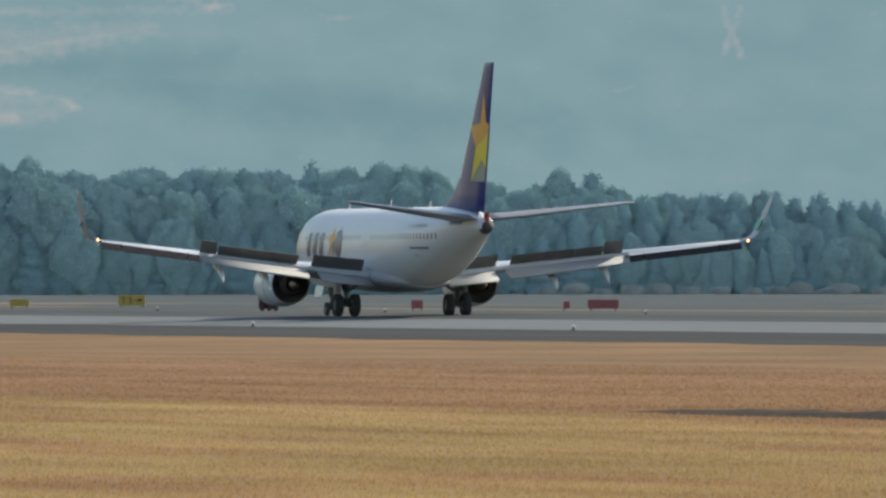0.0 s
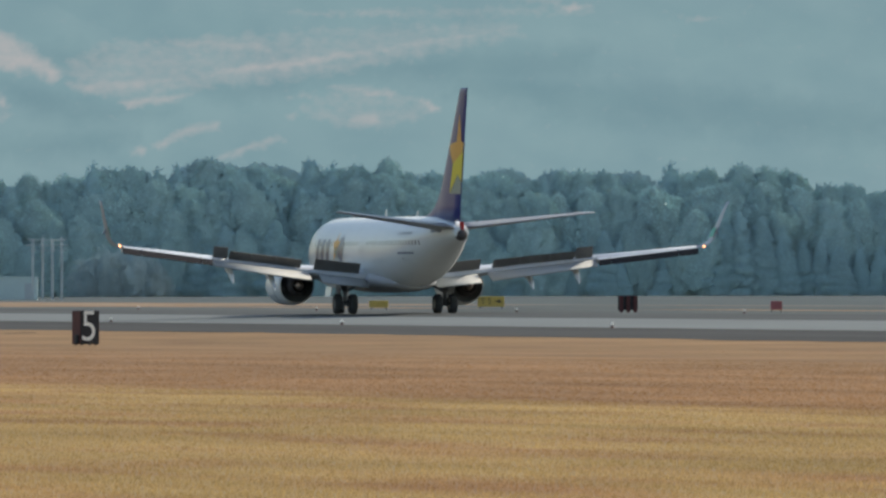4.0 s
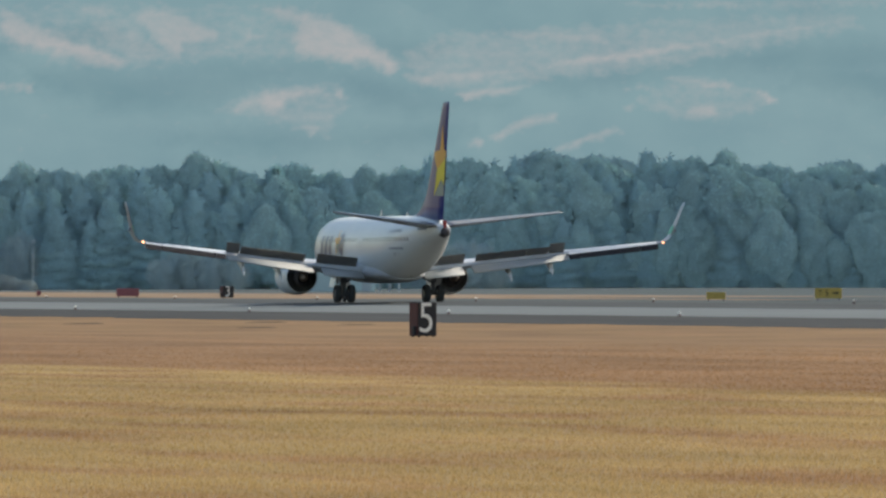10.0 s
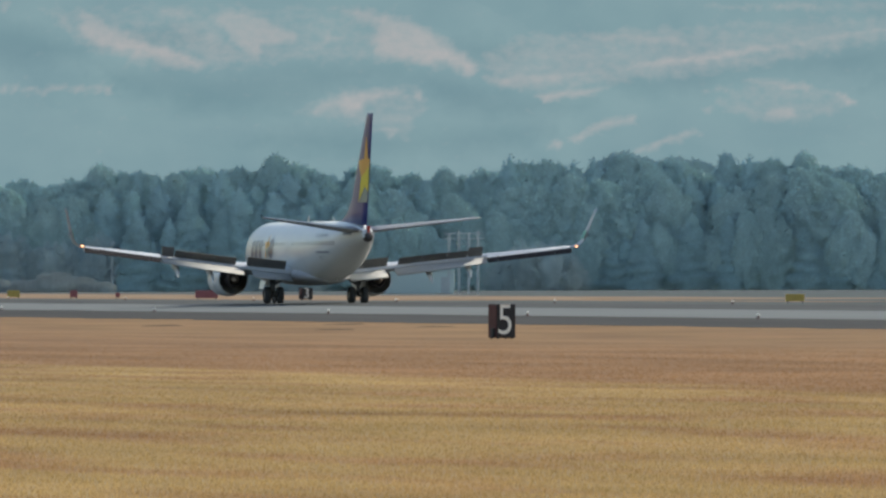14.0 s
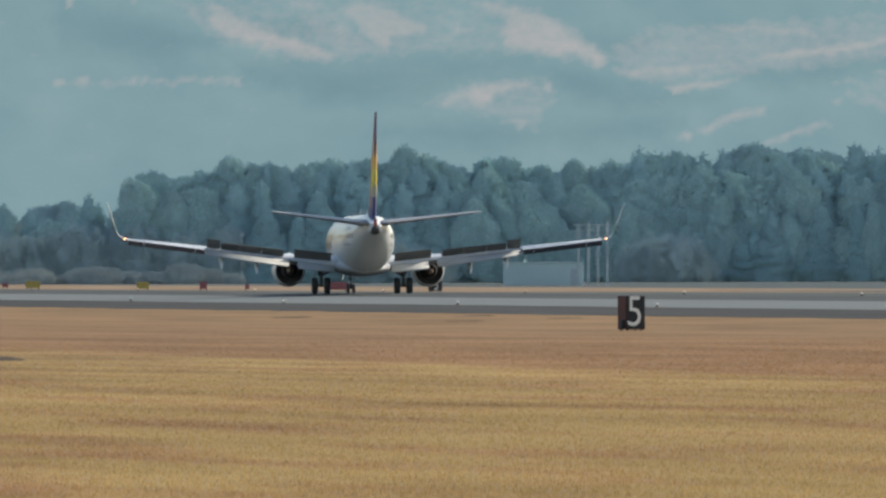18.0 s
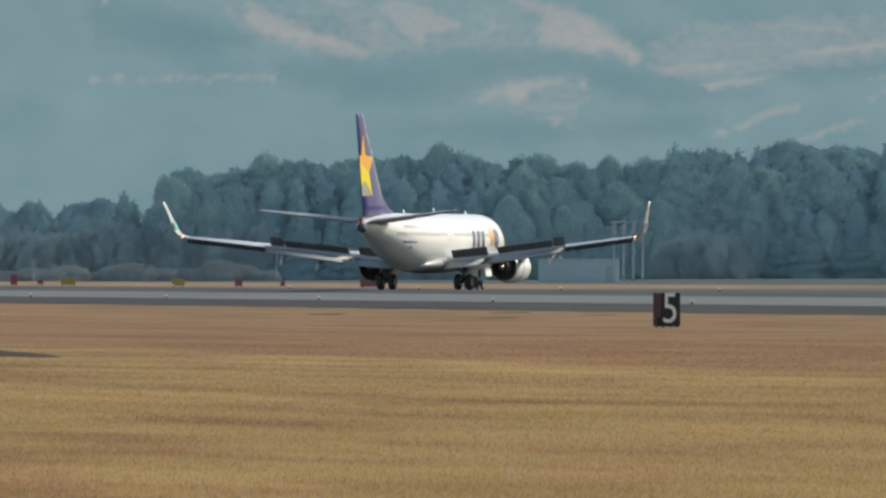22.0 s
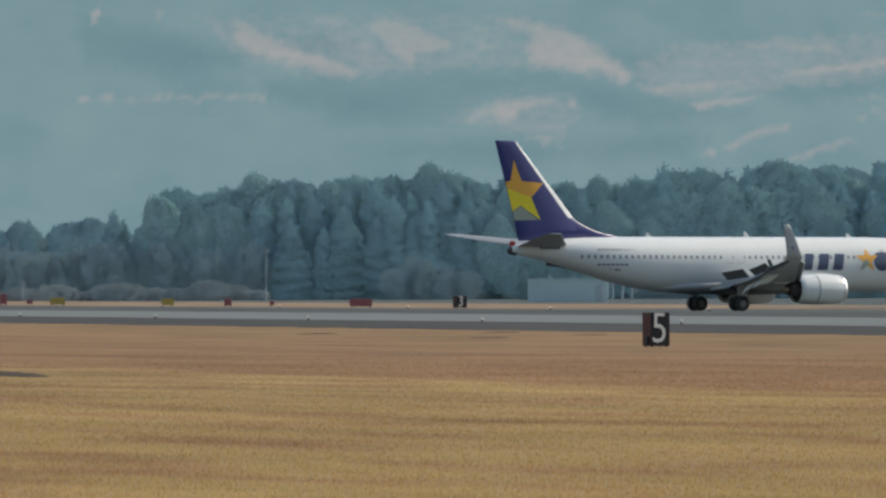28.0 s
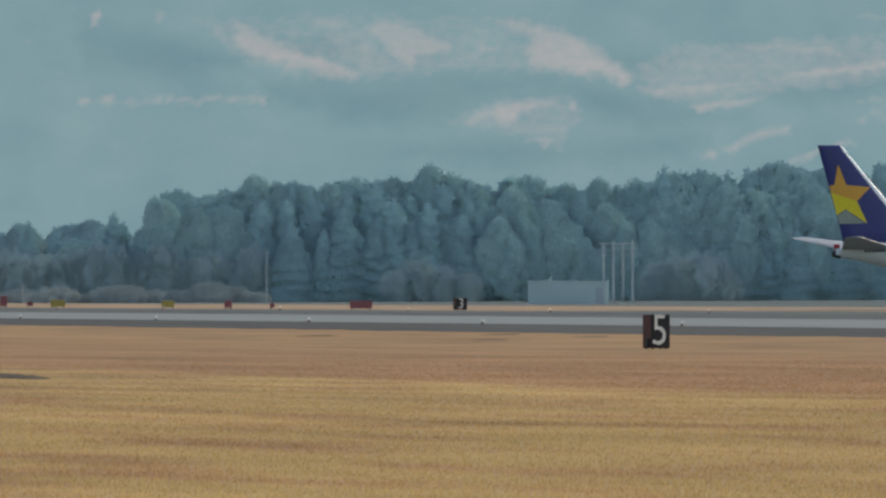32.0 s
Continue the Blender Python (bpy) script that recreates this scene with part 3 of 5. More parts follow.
# from the nose: keel, crown, half width
HULL = [(0.0, 2.78, 2.98, 0.10), (0.15, 2.52, 3.24, 0.36), (0.45, 2.29, 3.46, 0.62), (0.9, 2.08, 3.73, 0.78), (1.5, 1.89, 4.02, 1.02), (2.1, 1.74, 4.36, 1.24),
        (2.7, 1.63, 4.80, 1.41), (3.3, 1.55, 5.10, 1.54), (4.2, 1.47, 5.30, 1.69), (5.4, 1.43, 5.42, 1.82), (7.0, 1.42, 5.45, 1.88), (12.0, 1.42, 5.45, 1.88),
        (18.0, 1.42, 5.45, 1.88), (24.0, 1.42, 5.45, 1.88), (25.5, 1.47, 5.45, 1.88), (27.0, 1.64, 5.45, 1.85), (28.5, 1.92, 5.44, 1.78), (30.0, 2.27, 5.43, 1.66),
        (31.5, 2.68, 5.41, 1.49), (33.0, 3.10, 5.36, 1.26), (34.5, 3.50, 5.27, 1.01), (35.8, 3.80, 5.14, 0.79), (36.8, 4.00, 5.00, 0.60), (37.5, 4.13, 4.88, 0.45), (37.95, 4.2, 4.78, 0.33)]


def hull_ring(d, n=40, grow=0.0):
    lo, hi, w = lerp_table(HULL, d)
    ring = []
    for i in range(n):
        a = 2 * math.pi * i / n
        ca, sa = math.cos(a), math.sin(a)
        ring.append((NOSE - d, (w + grow) * math.copysign(abs(ca) ** 0.96, ca), (lo + hi) / 2 + ((hi - lo) / 2 + grow) * math.copysign(abs(sa) ** 0.96, sa)))
    return ring


def hull_y(d, z, grow=0.0):
    """Half width of the hull at that station and height."""
    lo, hi, w = lerp_table(HULL, d)
    q = max(-1.0, min(1.0, (z - (lo + hi) / 2) / ((hi - lo) / 2)))
    return w * math.sqrt(max(0.0, 1 - q * q)) + grow


FOIL = [(1.0, 0.0), (0.86, 0.022), (0.66, 0.056), (0.42, 0.078), (0.22, 0.074), (0.08, 0.052), (0.02, 0.026), (0.0, 0.0),
        (0.02, -0.02), (0.08, -0.036), (0.22, -0.05), (0.42, -0.05), (0.66, -0.03), (0.86, -0.01)]


def foil_ring(lead, trail, y, z, thick=1.0, upto=1.0, upright=False):
    """A wing section from lead to trail (both x), cut at the share upto of its chord."""
    chord, ring = lead - trail, []
    for q, t in FOIL:
        q = min(q, upto)
        p = (lead - q * chord, y, z + t * chord * thick)
        ring.append((p[0], p[2] - z + y, z) if upright else p)
    return ring


WING = [(1.2, 6.3, -1.95, 1.95, 1.15), (1.9, 5.75, -1.95, 2.0, 1.1), (5.6, 3.25, -1.65, 2.42, 0.95), (11.0, -0.02, -3.12, 3.08, 0.9), (16.4, -3.3, -4.75, 3.74, 0.9)]


def wing_at(y):
    """Lead, trail, height and thickness of the wing at y out from the middle."""
    return lerp_table(WING, y)


def aircraft_part(name, rings, material, parent, label="", smooth=True, caps=True):
    bm = bmesh.new()
    loft(bm, rings, caps)
    ob = part(name, bm, material, parent, label)
    if smooth:
        for p in ob.data.polygons:
            p.use_smooth = len(p.vertices) == 4
    return ob


def quad_patch(bm, corners):
    bm.faces.new([bm.verts.new(c) for c in corners])


def hull_patch(name, side, d0, d1, z0, z1, material, parent, shear=0.0, grow=0.02, nd=4, nz=8, label=""):
    """A thin plate that follows the hull's side."""
    vs, fs = [], []
    for j in range(nz + 1):
        for i in range(nd + 1):
            z = z0 + (z1 - z0) * j / nz
            d = d0 + (d1 - d0) * i / nd - shear * (z - z0)
            vs.append((NOSE - d, side * hull_y(d, z, grow), z))
    for j in range(nz):
        for i in range(nd):
            a = j * (nd + 1) + i
            fs.append((a, a + 1, a + nd + 2, a + nd + 1) if side < 0 else (a + 1, a, a + nd + 1, a + nd + 2))
    ob = raw(name, vs, fs, material, parent, smooth=True)
    if label:
        ob["label"] = label
    return ob


def polygon_patch(name, points, place, material, parent, label="", cuts=3):
    """A flat outline of (a, b) points, cut fine and laid on a surface by place(a, b)."""
    bm = bmesh.new()
    bm.faces.new([bm.verts.new((a, b, 0)) for a, b in points])
    bmesh.ops.triangulate(bm, faces=bm.faces)
    for _ in range(2):
        bmesh.ops.subdivide_edges(bm, edges=bm.edges, cuts=1, use_grid_fill=True)
    for v in bm.verts:
        v.co = place(v.co.x, v.co.y)
    return part(name, bm, material, parent, label, smooth=True)


def wheel(name, parent, x, y, r, w):
    """A tyre with its rim on an axle along y."""
    bm = bmesh.new()
    lathe(bm, [(-w * 0.36, r * 0.5), (-w * 0.48, r * 0.62), (-w * 0.5, r * 0.84), (-w * 0.36, r * 0.97), (0, r), (w * 0.36, r * 0.97), (w * 0.5, r * 0.84), (w * 0.48, r * 0.62), (w * 0.36, r * 0.5)],
          (x, y, r), 24, "y")
    tyre = part(name, bm, M_TYRE, parent, "black rubber aircraft tyre", True)
    bm = bmesh.new()
    lathe(bm, [(-w * 0.4, r * 0.2), (-w * 0.42, r * 0.46), (-w * 0.3, r * 0.52), (w * 0.3, r * 0.52), (w * 0.42, r * 0.46), (w * 0.4, r * 0.2)], (x, y, r), 18, "y")
    part("rim", bm, M_STEEL, tyre, "grey metal wheel rim")
    return tyre


def airliner():
    a = thing("airliner", pose(0, 0, 0), "white twin-jet airliner with indigo tail and gold star", "airplane")
    # hull
    ds = sorted(set([r[0] for r in HULL] + steps(0.6, 6, 0.6) + steps(7, 24, 1.7) + steps(24, 37.5, 0.75)))
    hull = aircraft_part("fuselage", [hull_ring(d) for d in ds], M_WHITE, a, "glossy white fuselage")
    # wing to body fairing
    rings = []
    for d, w, lo, hi in ((11.6, 0.6, 1.5, 2.1), (12.6, 1.5, 1.32, 2.5), (14, 1.9, 1.24, 2.6), (17, 2.0, 1.2, 2.65), (20, 2.0, 1.2, 2.6), (22.5, 1.85, 1.24, 2.45), (24.5, 1.4, 1.34, 2.2), (25.8, 0.7, 1.43, 1.9)):
        rings.append([(NOSE - d, w * math.cos(2 * math.pi * i / 24), (lo + hi) / 2 + (hi - lo) / 2 * math.sin(2 * math.pi * i / 24)) for i in range(24)])
    aircraft_part("belly_fairing", rings, M_GREY_LIGHT, a, "light grey belly fairing")
    # cockpit glass
    for side in (1, -1):
        for d0, d1, z0, z1 in ((1.95, 2.65, 4.02, 4.42), (2.5, 3.15, 3.98, 4.62), (3.2, 3.85, 3.98, 4.52)):
            hull_patch("cockpit_window", side, d0, d1, z0, z1, M_GLASS, hull, shear=-0.25 if d0 < 3 else 0.1)
        # cabin windows
        gaps = (7.1, 19.4, 20.4)
        for k in range(52):
            d = 6.6 + 0.508 * k
            if any(abs(d - g) < 0.3 for g in gaps):
                continue
            hull_patch("cabin_window", side, d, d + 0.2, 3.84, 4.12, M_GLASS, hull, nd=1, nz=2, grow=0.012)
        # doors, framed by dark seams
        for d, z0, z1, w in ((3.55, 2.75, 4.60, 0.8), (33.2, 3.55, 4.85, 0.76), (18.9, 3.55, 4.5, 0.5), (19.9, 3.55, 4.5, 0.5)):
            door = hull_patch("cabin_door", side, d, d + w, z0, z1, M_WHITE, hull, grow=0.016, label="white cabin door")
            for e0, e1, y0, y1 in ((d - 0.04, d - 0.01, z0, z1), (d + w + 0.01, d + w + 0.04, z0, z1), (d, d + w, z1 + 0.01, z1 + 0.04), (d, d + w, z0 - 0.04, z0 - 0.01)):
                hull_patch("door_seam", side, e0, e1, y0, y1, M_GREY, hull, nd=1, nz=2, grow=0.01)
        for d, z0, z1, w in ((29.4, 2.95, 3.10, 0.95), (34.6, 3.66, 3.76, 0.5), (27.8, 2.3, 2.42, 0.5)):
            hull_patch("dark_vent", side, d, d + w, z0, z1, M_DARKGREY, hull, nd=2, nz=1, label="small dark vent panel")
        # titles as plain shapes: navy blocks, a star and a dark disc near the front, small lines aft
        near = (13.75, 12.5, 11.15) if side < 0 else (7.0, 8.3, 9.7)
        way = -1 if side < 0 else 1                      # towards the end of the title
        for k, wide in enumerate((0.95, 1.1, 1.05)):
            block = [(0, 0), (wide * 0.82, 0), (wide * 1.08, 1), (wide * 0.26, 1)]
            polygon_patch("navy_mark", [(near[k] + way * p, 3.02 + 1.42 * q) for p, q in block], lambda p, q: (NOSE - p, side * hull_y(p, q, 0.02), q), M_NAVY, hull, "plain slanted navy title block")
        sd = 8.1 if side < 0 else 12.6
        star = [(math.cos(radians(90 + 36 * k)) * (1.02 if k % 2 == 0 else 0.42), math.sin(radians(90 + 36 * k)) * (1.02 if k % 2 == 0 else 0.42)) for k in range(10)]
        polygon_patch("star_mark", star, lambda p, q: (NOSE - sd + p, side * hull_y(sd - p, 3.78 + q, 0.024), 3.78 + q), M_GOLD, hull, "gold star on the fuselage")
        polygon_patch("star_facet", [(-0.6, -0.82), (0, -0.42), (0.25, -0.34), (0.0, 0.05), (-0.4, -0.15)], lambda p, q: (NOSE - sd + p, side * hull_y(sd - p, 3.78 + q, 0.03), 3.78 + q), M_OLIVE, hull, "silver-green facet of the star")
        cd = sd - 1.35 if side < 0 else sd + 1.35
        polygon_patch("navy_disc", [(0.78 * math.cos(radians(30 * k)), 0.78 * math.sin(radians(30 * k))) for k in range(12)], lambda p, q: (NOSE - cd + p, side * hull_y(cd - p, 3.72 + q, 0.02), 3.72 + q), M_NAVY, hull, "dark blue disc beside the star")
        for k in range(9):
            hull_patch("title_bar", side, 28.2 + 0.36 * k, 28.2 + 0.36 * k + 0.26, 4.42, 4.58, M_GREY, hull, nd=1, nz=1, label="small grey title bar")
        for k in range(7):
            hull_patch("title_bar", side, 28.9 + 0.36 * k, 28.9 + 0.36 * k + 0.27, 3.34, 3.46, M_NAVY, hull, nd=1, nz=1, label="small dark title bar")
        for k in range(6):
            hull_patch("title_bar", side, 34.35 + 0.27 * k, 34.35 + 0.27 * k + 0.19, 4.52, 4.74, M_NAVY, hull, nd=1, nz=1, label="small dark title bar")
    # tail cone exhaust
    bm = bmesh.new()
    lathe(bm, [(-17.6, 0.36), (-17.97, 0.28), (-18.12, 0.23), (-18.18, 0.15), (-18.2, 0.02)], (0, 0, 4.40), 20)
    part("tail_exhaust", bm, M_SOOT, a, "dark sooty exhaust at the tail end", True)
    bm = bmesh.new()
    box(bm, (0.4, 0.2, 0.5), (-17.8, 0, 4.86), bevel=0.06)
    part("tail_lamp_housing", bm, M_RED, a, "red tail light housing")
    # antennas on the crown
    for d, h in ((8.5, 0.3), (17.5, 0.42), (26.0, 0.3)):
        bm = bmesh.new()
        loft(bm, [[(NOSE - d - 0.2, -0.02, 5.42), (NOSE - d + 0.25, -0.02, 5.42), (NOSE - d + 0.25, 0.02, 5.42), (NOSE - d - 0.2, 0.02, 5.42)],
                  [(NOSE - d - 0.3, -0.01, 5.44 + h), (NOSE - d - 0.12, -0.01, 5.44 + h), (NOSE - d - 0.12, 0.01, 5.44 + h), (NOSE - d - 0.3, 0.01, 5.44 + h)]])
        part("blade_antenna", bm, M_WHITE, a)
    for d in (23.5, 27.2):
        bm = bmesh.new()
        tube(bm, (NOSE - d, 0, lerp_table(HULL, d)[0] + 0.05), (NOSE - d - 0.1, 0, lerp_table(HULL, d)[0] - 0.28), 0.05, 0.02, 8)
        part("drain_mast", bm, M_GREY, a)

    # fin
    def fin_x(z):
        return lerp_table([(5.2, -11.6, -17.3), (6.75, -12.55, -17.68), (12.45, -17.55, -19.3)], z)

    def fin_y(x, z, grow=0.0):
        lead, trail = fin_x(z)
        q = min(1.0, max(0.0, (lead - x) / (lead - trail)))
        t = float(np.interp(q, [0, 0.004, 0.01, 0.02, 0.03, 0.045, 0.06, 0.12, 0.3, 0.5, 0.75, 1], [0, 0.16, 0.26, 0.36, 0.43, 0.5, 0.56, 0.76, 1, 0.95, 0.5, 0.06]))
        return 0.045 * (lead - trail) * t + grow

    rings = []
    qs = [0, 0.01, 0.03, 0.07, 0.12, 0.2, 0.3, 0.5, 0.75, 1.0]
    for z in (5.15, 6.0, 6.75, 8.2, 9.6, 11, 12.1, 12.38, 12.45):
        lead, trail = fin_x(z)
        tip = 0.55 if z > 12.4 else (0.85 if z > 12.3 else 1.0)
        ring = [(lead - q * (lead - trail), fin_y(lead - q * (lead - trail), z) * tip, z) for q in qs]
        ring += [(x, -y, zz) for x, y, zz in ring[::-1][:-1]]
        rings.append(ring)
    fin = aircraft_part("fin", rings, M_INDIGO, a, "indigo tail fin", True)
    bm = bmesh.new()
    edge = []
    for z in (6.8, 8.2, 9.6, 11.0, 12.3):
        lead, trail = fin_x(z)
        ch = lead - trail
        half = [(lead - q * ch + 0.012, fin_y(lead - q * ch, z, 0.008), z) for q in (0.1, 0.06, 0.045, 0.03, 0.02, 0.01, 0.004)]
        edge.append(half + [(lead + 0.02, 0, z)] + [(x, -y, zz) for x, y, zz in half[::-1]])
    loft(bm, edge, caps=False, closed=False)
    # near-white colour stands for the sun's glint on the fin's edge
    part("leading_edge", bm, M_EDGE_GLINT, fin, "leading edge, whitened to stand for the sun glint along it", True)
    rings = []
    for x, zt, w in ((-8.6, 5.46, 0.03), (-9.8, 5.66, 0.07), (-11.0, 5.98, 0.1), (-12.0, 6.42, 0.13), (-12.9, 6.95, 0.14), (-13.6, 7.0, 0.12)):
        rings.append([(x, -w, 5.2), (x, -w, zt - 0.1), (x, -w * 0.4, zt), (x, w * 0.4, zt), (x, w, zt - 0.1), (x, w, 5.2)])
    aircraft_part("dorsal_fin", rings, M_INDIGO, a, "indigo dorsal fin fillet")
    # rudder seam and star, on both sides
    for side in (1, -1):
        def on_fin(x, z, grow=0.02):
            lead, trail = fin_x(z)
            x = max(x, trail + 0.02)
            return (x, side * fin_y(x, z, grow), z)
        polygon_patch("star_gold", [(-17.75, 11.05), (-17.10, 9.50), (-15.25, 9.35), (-16.30, 8.30), (-18.45, 9.00), (-18.45, 9.42), (-18.00, 9.52)], on_fin, M_GOLD, fin, "gold upper half of the star")
        polygon_patch("star_yellow", [(-18.40, 9.00), (-16.30, 8.30), (-15.50, 6.65), (-17.15, 7.70), (-18.00, 7.15), (-18.10, 8.00)], lambda x, z: on_fin(x, z, 0.026), M_YELLOW, fin, "yellow lower half of the star")
        polygon_patch("star_facet", [(-17.97, 7.12), (-17.15, 7.66), (-15.65, 6.66), (-17.75, 6.62)], lambda x, z: on_fin(x, z, 0.022), M_OLIVE, fin, "silver-green facet below the star")
        polygon_patch("rudder_seam", [(-16.30, 6.00), (-16.25, 6.00), (-18.45, 12.20), (-18.50, 12.20)], lambda x, z: on_fin(x, z, 0.012), M_NAVY, fin)
    # tailplane
    for side in (1, -1):
        rows = ((0.35, -13.3, -17.55, 4.78), (1.0, -13.75, -17.72, 4.85), (4.0, -15.85, -18.5, 5.22), (6.9, -17.85, -19.27, 5.58), (7.17, -18.25, -19.36, 5.61))
        tp = aircraft_part("tailplane", [foil_ring(l, t, side * y, z, 0.8 if y < 7 else 0.4) for y, l, t, z in rows], M_GREY, a, "light grey swept tailplane")
        bm = bmesh.new()
        loft(bm, [foil_ring(l - 0.0, l - (l - t) * 0.07, side * y, z, 2.4) for y, l, t, z in rows[1:4]])
        part("leading_edge", bm, M_BARE, tp, "bare metal leading edge", True)
        bm = bmesh.new()
        loft(bm, [[(t + 0.75, side * y, z - 0.045), (t + 0.75, side * y, z + 0.05), (t + 0.02, side * y, z + 0.012), (t + 0.02, side * y, z - 0.012)] for y, l, t, z in rows[1:4]])
        part("elevator", bm, M_GREY, tp, "grey elevator")

    # wings
    for side in (1, -1):
        ys = (1.2, 1.9, 3.5, 4.7, 5.6, 7.5, 9.2, 11.0, 11.02, 13.8, 16.4)
        rings = []
        for y in ys:
            lead, trail, z, th = wing_at(y)
            rings.append(foil_ring(lead, trail, side * y, z, th, 1 - 0.26 * min(1.0, 4.4 / (lead - trail)) if y <= 11.0 else 0.8))
        w = aircraft_part("wing", rings, M_WING_SHEEN, a, "light grey swept wing with raised spoilers and lowered flaps")
        # bare metal slats along the leading edge, drooped
        for y0, y1 in ((2.6, 4.2), (5.7, 8.2), (8.25, 10.8), (10.85, 13.4), (13.45, 16.2)):
            bm = bmesh.new()
            rr = []
            for y in (y0, y1):
                lead, trail, z, th = wing_at(y)
                ch = lead - trail
                rr.append([(lead + 0.02, side * y, z + 0.0), (lead + 0.30, side * y, z - 0.16), (lead + 0.34, side * y, z - 0.24), (lead + 0.24, side * y, z - 0.27),
                           (lead - 0.12 * ch, side * y, z + 0.03 * ch), (lead - 0.13 * ch, side * y, z + 0.068 * ch), (lead - 0.04 * ch, side * y, z + 0.045 * ch)])
            loft(bm, rr)
            part("slat", bm, M_BARE, w, "bare metal leading-edge slat", False)
        # flaps: a main vane and an aft vane, drooped
        for y0, y1 in ((1.95, 4.55), (5.15, 10.95)):
            for nm, q, ch, ang, dz in (("flap", 0.78, 0.2, 20 if y0 < 3 else 21, -0.10 if y0 < 3 else -0.07), ("aft_flap", 0.955, 0.11, 30 if y0 < 3 else 33, -0.32 if y0 < 3 else -0.25)):
                bm = bmesh.new()
                rr = []
                for y in (y0, (y0 + y1) / 2, y1):
                    lead, trail, z, th = wing_at(y)
                    c = min(4.4, lead - trail)
                    x0, z0, k = trail + (1 - q) * c, z + dz * (0.45 + c / 9), ch * c * 1.12
                    ca, sa = math.cos(radians(ang)), math.sin(radians(ang))
                    pts = ((0, 0), (0.08, 0.07), (0.35, 0.08), (0.7, 0.045), (1, 0.0), (0.6, -0.025), (0.2, -0.045), (0.04, -0.03))
                    rr.append([(x0 - (p * ca - r * sa * -1) * k, side * y, z0 + (-p * sa + r * ca) * k) for p, r in pts])
                loft(bm, rr)
                part(nm, bm, M_FLAP, w, "pale lowered trailing-edge flap", True)
        # aileron and outer fixed trailing edge
        for nm, y0, y1, lab in (("aileron", 11.75, 15.3, "grey aileron"), ("wing_trailing_edge", 15.35, 16.4, ""), ("wing_trailing_edge", 11.06, 11.7, "")):
            bm = bmesh.new()
            rr = []
            for y in (y0, y1):
                lead, trail, z, th = wing_at(y)
                c = lead - trail
                rr.append([(lead - 0.795 * c, side * y, z + 0.030 * c), (trail + 0.12, side * y, z - 0.03), (trail + 0.14, side * y, z - 0.07), (lead - 0.795 * c, side * y, z - 0.02 * c - 0.02)])
            loft(bm, rr)
            part(nm, bm, M_WING_SHEEN, w, lab)
            # added lip: its dark colour stands for shade below the trailing edge
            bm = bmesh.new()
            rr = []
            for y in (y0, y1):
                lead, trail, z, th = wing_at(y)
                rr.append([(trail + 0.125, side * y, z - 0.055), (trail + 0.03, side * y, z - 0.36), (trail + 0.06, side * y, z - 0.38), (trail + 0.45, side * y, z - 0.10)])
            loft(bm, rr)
            part("trailing_lip", bm, M_LIP_SHADE, w, "added dark lip standing in for shade below the trailing edge")
        # spoilers, raised
        for y0, y1, ang, k in ((2.2, 4.75, 44, 0.8), (5.5, 7.0, 37, 0.72), (7.02, 8.55, 37, 0.72), (8.57, 9.9, 37, 0.72), (9.95, 10.85, 58, 0.72)):
            bm = bmesh.new()
            rr = []
            for y in (y0, y1):
                lead, trail, z, th = wing_at(y)
                c = min(4.4, lead - trail)
                x0, z0 = trail + 0.32 * c, z + 0.05 * c * th
                ca, sa = math.cos(radians(ang)), math.sin(radians(ang))
                rr.append([(x0 - (p * ca + r * sa), side * y, z0 + p * sa - r * ca) for p, r in ((0, 0.04), (0, 0), (k * 0.5, -0.012), (k, 0), (k, 0.02), (k * 0.5, 0.05))])
            loft(bm, rr)
            # this dark grey carries the shade on the spoilers' aft faces
            part("spoiler", bm, M_DARKGREY, w, "raised spoiler panel, shade of its aft face put into a dark grey")
        # flap track fairings, aft ends drooped
        for y in (7.4, 9.9):
            lead, trail, z, th = wing_at(y)
            c = lead - trail
            x0, z0 = lead - 0.5 * c, z - 0.06 * c - 0.05
            bm = bmesh.new()
            rr = []
            for p, q, r in ((0, 0, 0.04), (0.5, -0.14, 0.14), (1.1, -0.2, 0.17), (1.7, -0.34, 0.16), (2.3, -0.66, 0.12), (2.75, -0.98, 0.03)):
                p *= 0.95 if y < 9 else 0.78
                rr.append([(x0 - p, side * y + r * math.cos(2 * math.pi * i / 10), z0 + q + r * 1.3 * math.sin(2 * math.pi * i / 10)) for i in range(10)])
            loft(bm, rr)
            part("flap_fairing", bm, M_WHITE, w, "white flap track fairing", True)
        # winglet, blended up
        rr = []
        for y, z, l, t in ((16.38, 3.74, -3.28, -4.76), (16.75, 3.82, -3.5, -4.9), (17.05, 4.0, -3.7, -5.02), (17.25, 4.3, -3.92, -5.13), (17.42, 4.8, -4.25, -5.3), (17.75, 5.9, -5.0, -5.68), (17.9, 6.3, -5.33, -5.85)):
            up = min(1.0, max(0.0, (z - 3.74) / 0.5))
            ring = []
            for q, tt in FOIL:
                o = tt * (l - t) * 0.8
                ring.append((l - q * (l - t), side * (y - o * up), z + o * (1 - up)))
            rr.append(ring)
        wl = aircraft_part("winglet", rr, M_WINGLET, w, "pale grey upturned winglet")
        bm = bmesh.new()
        quad_patch(bm, [(-4.1, side * 17.12, 4.32), (-4.95, side * 17.16, 4.32), (-5.1, side * 17.33, 4.85), (-4.4, side * 17.3, 4.85)])
        part("winglet_mark", bm, M_GREEN, wl, "green mark on the winglet's inner face")
        bm = bmesh.new()
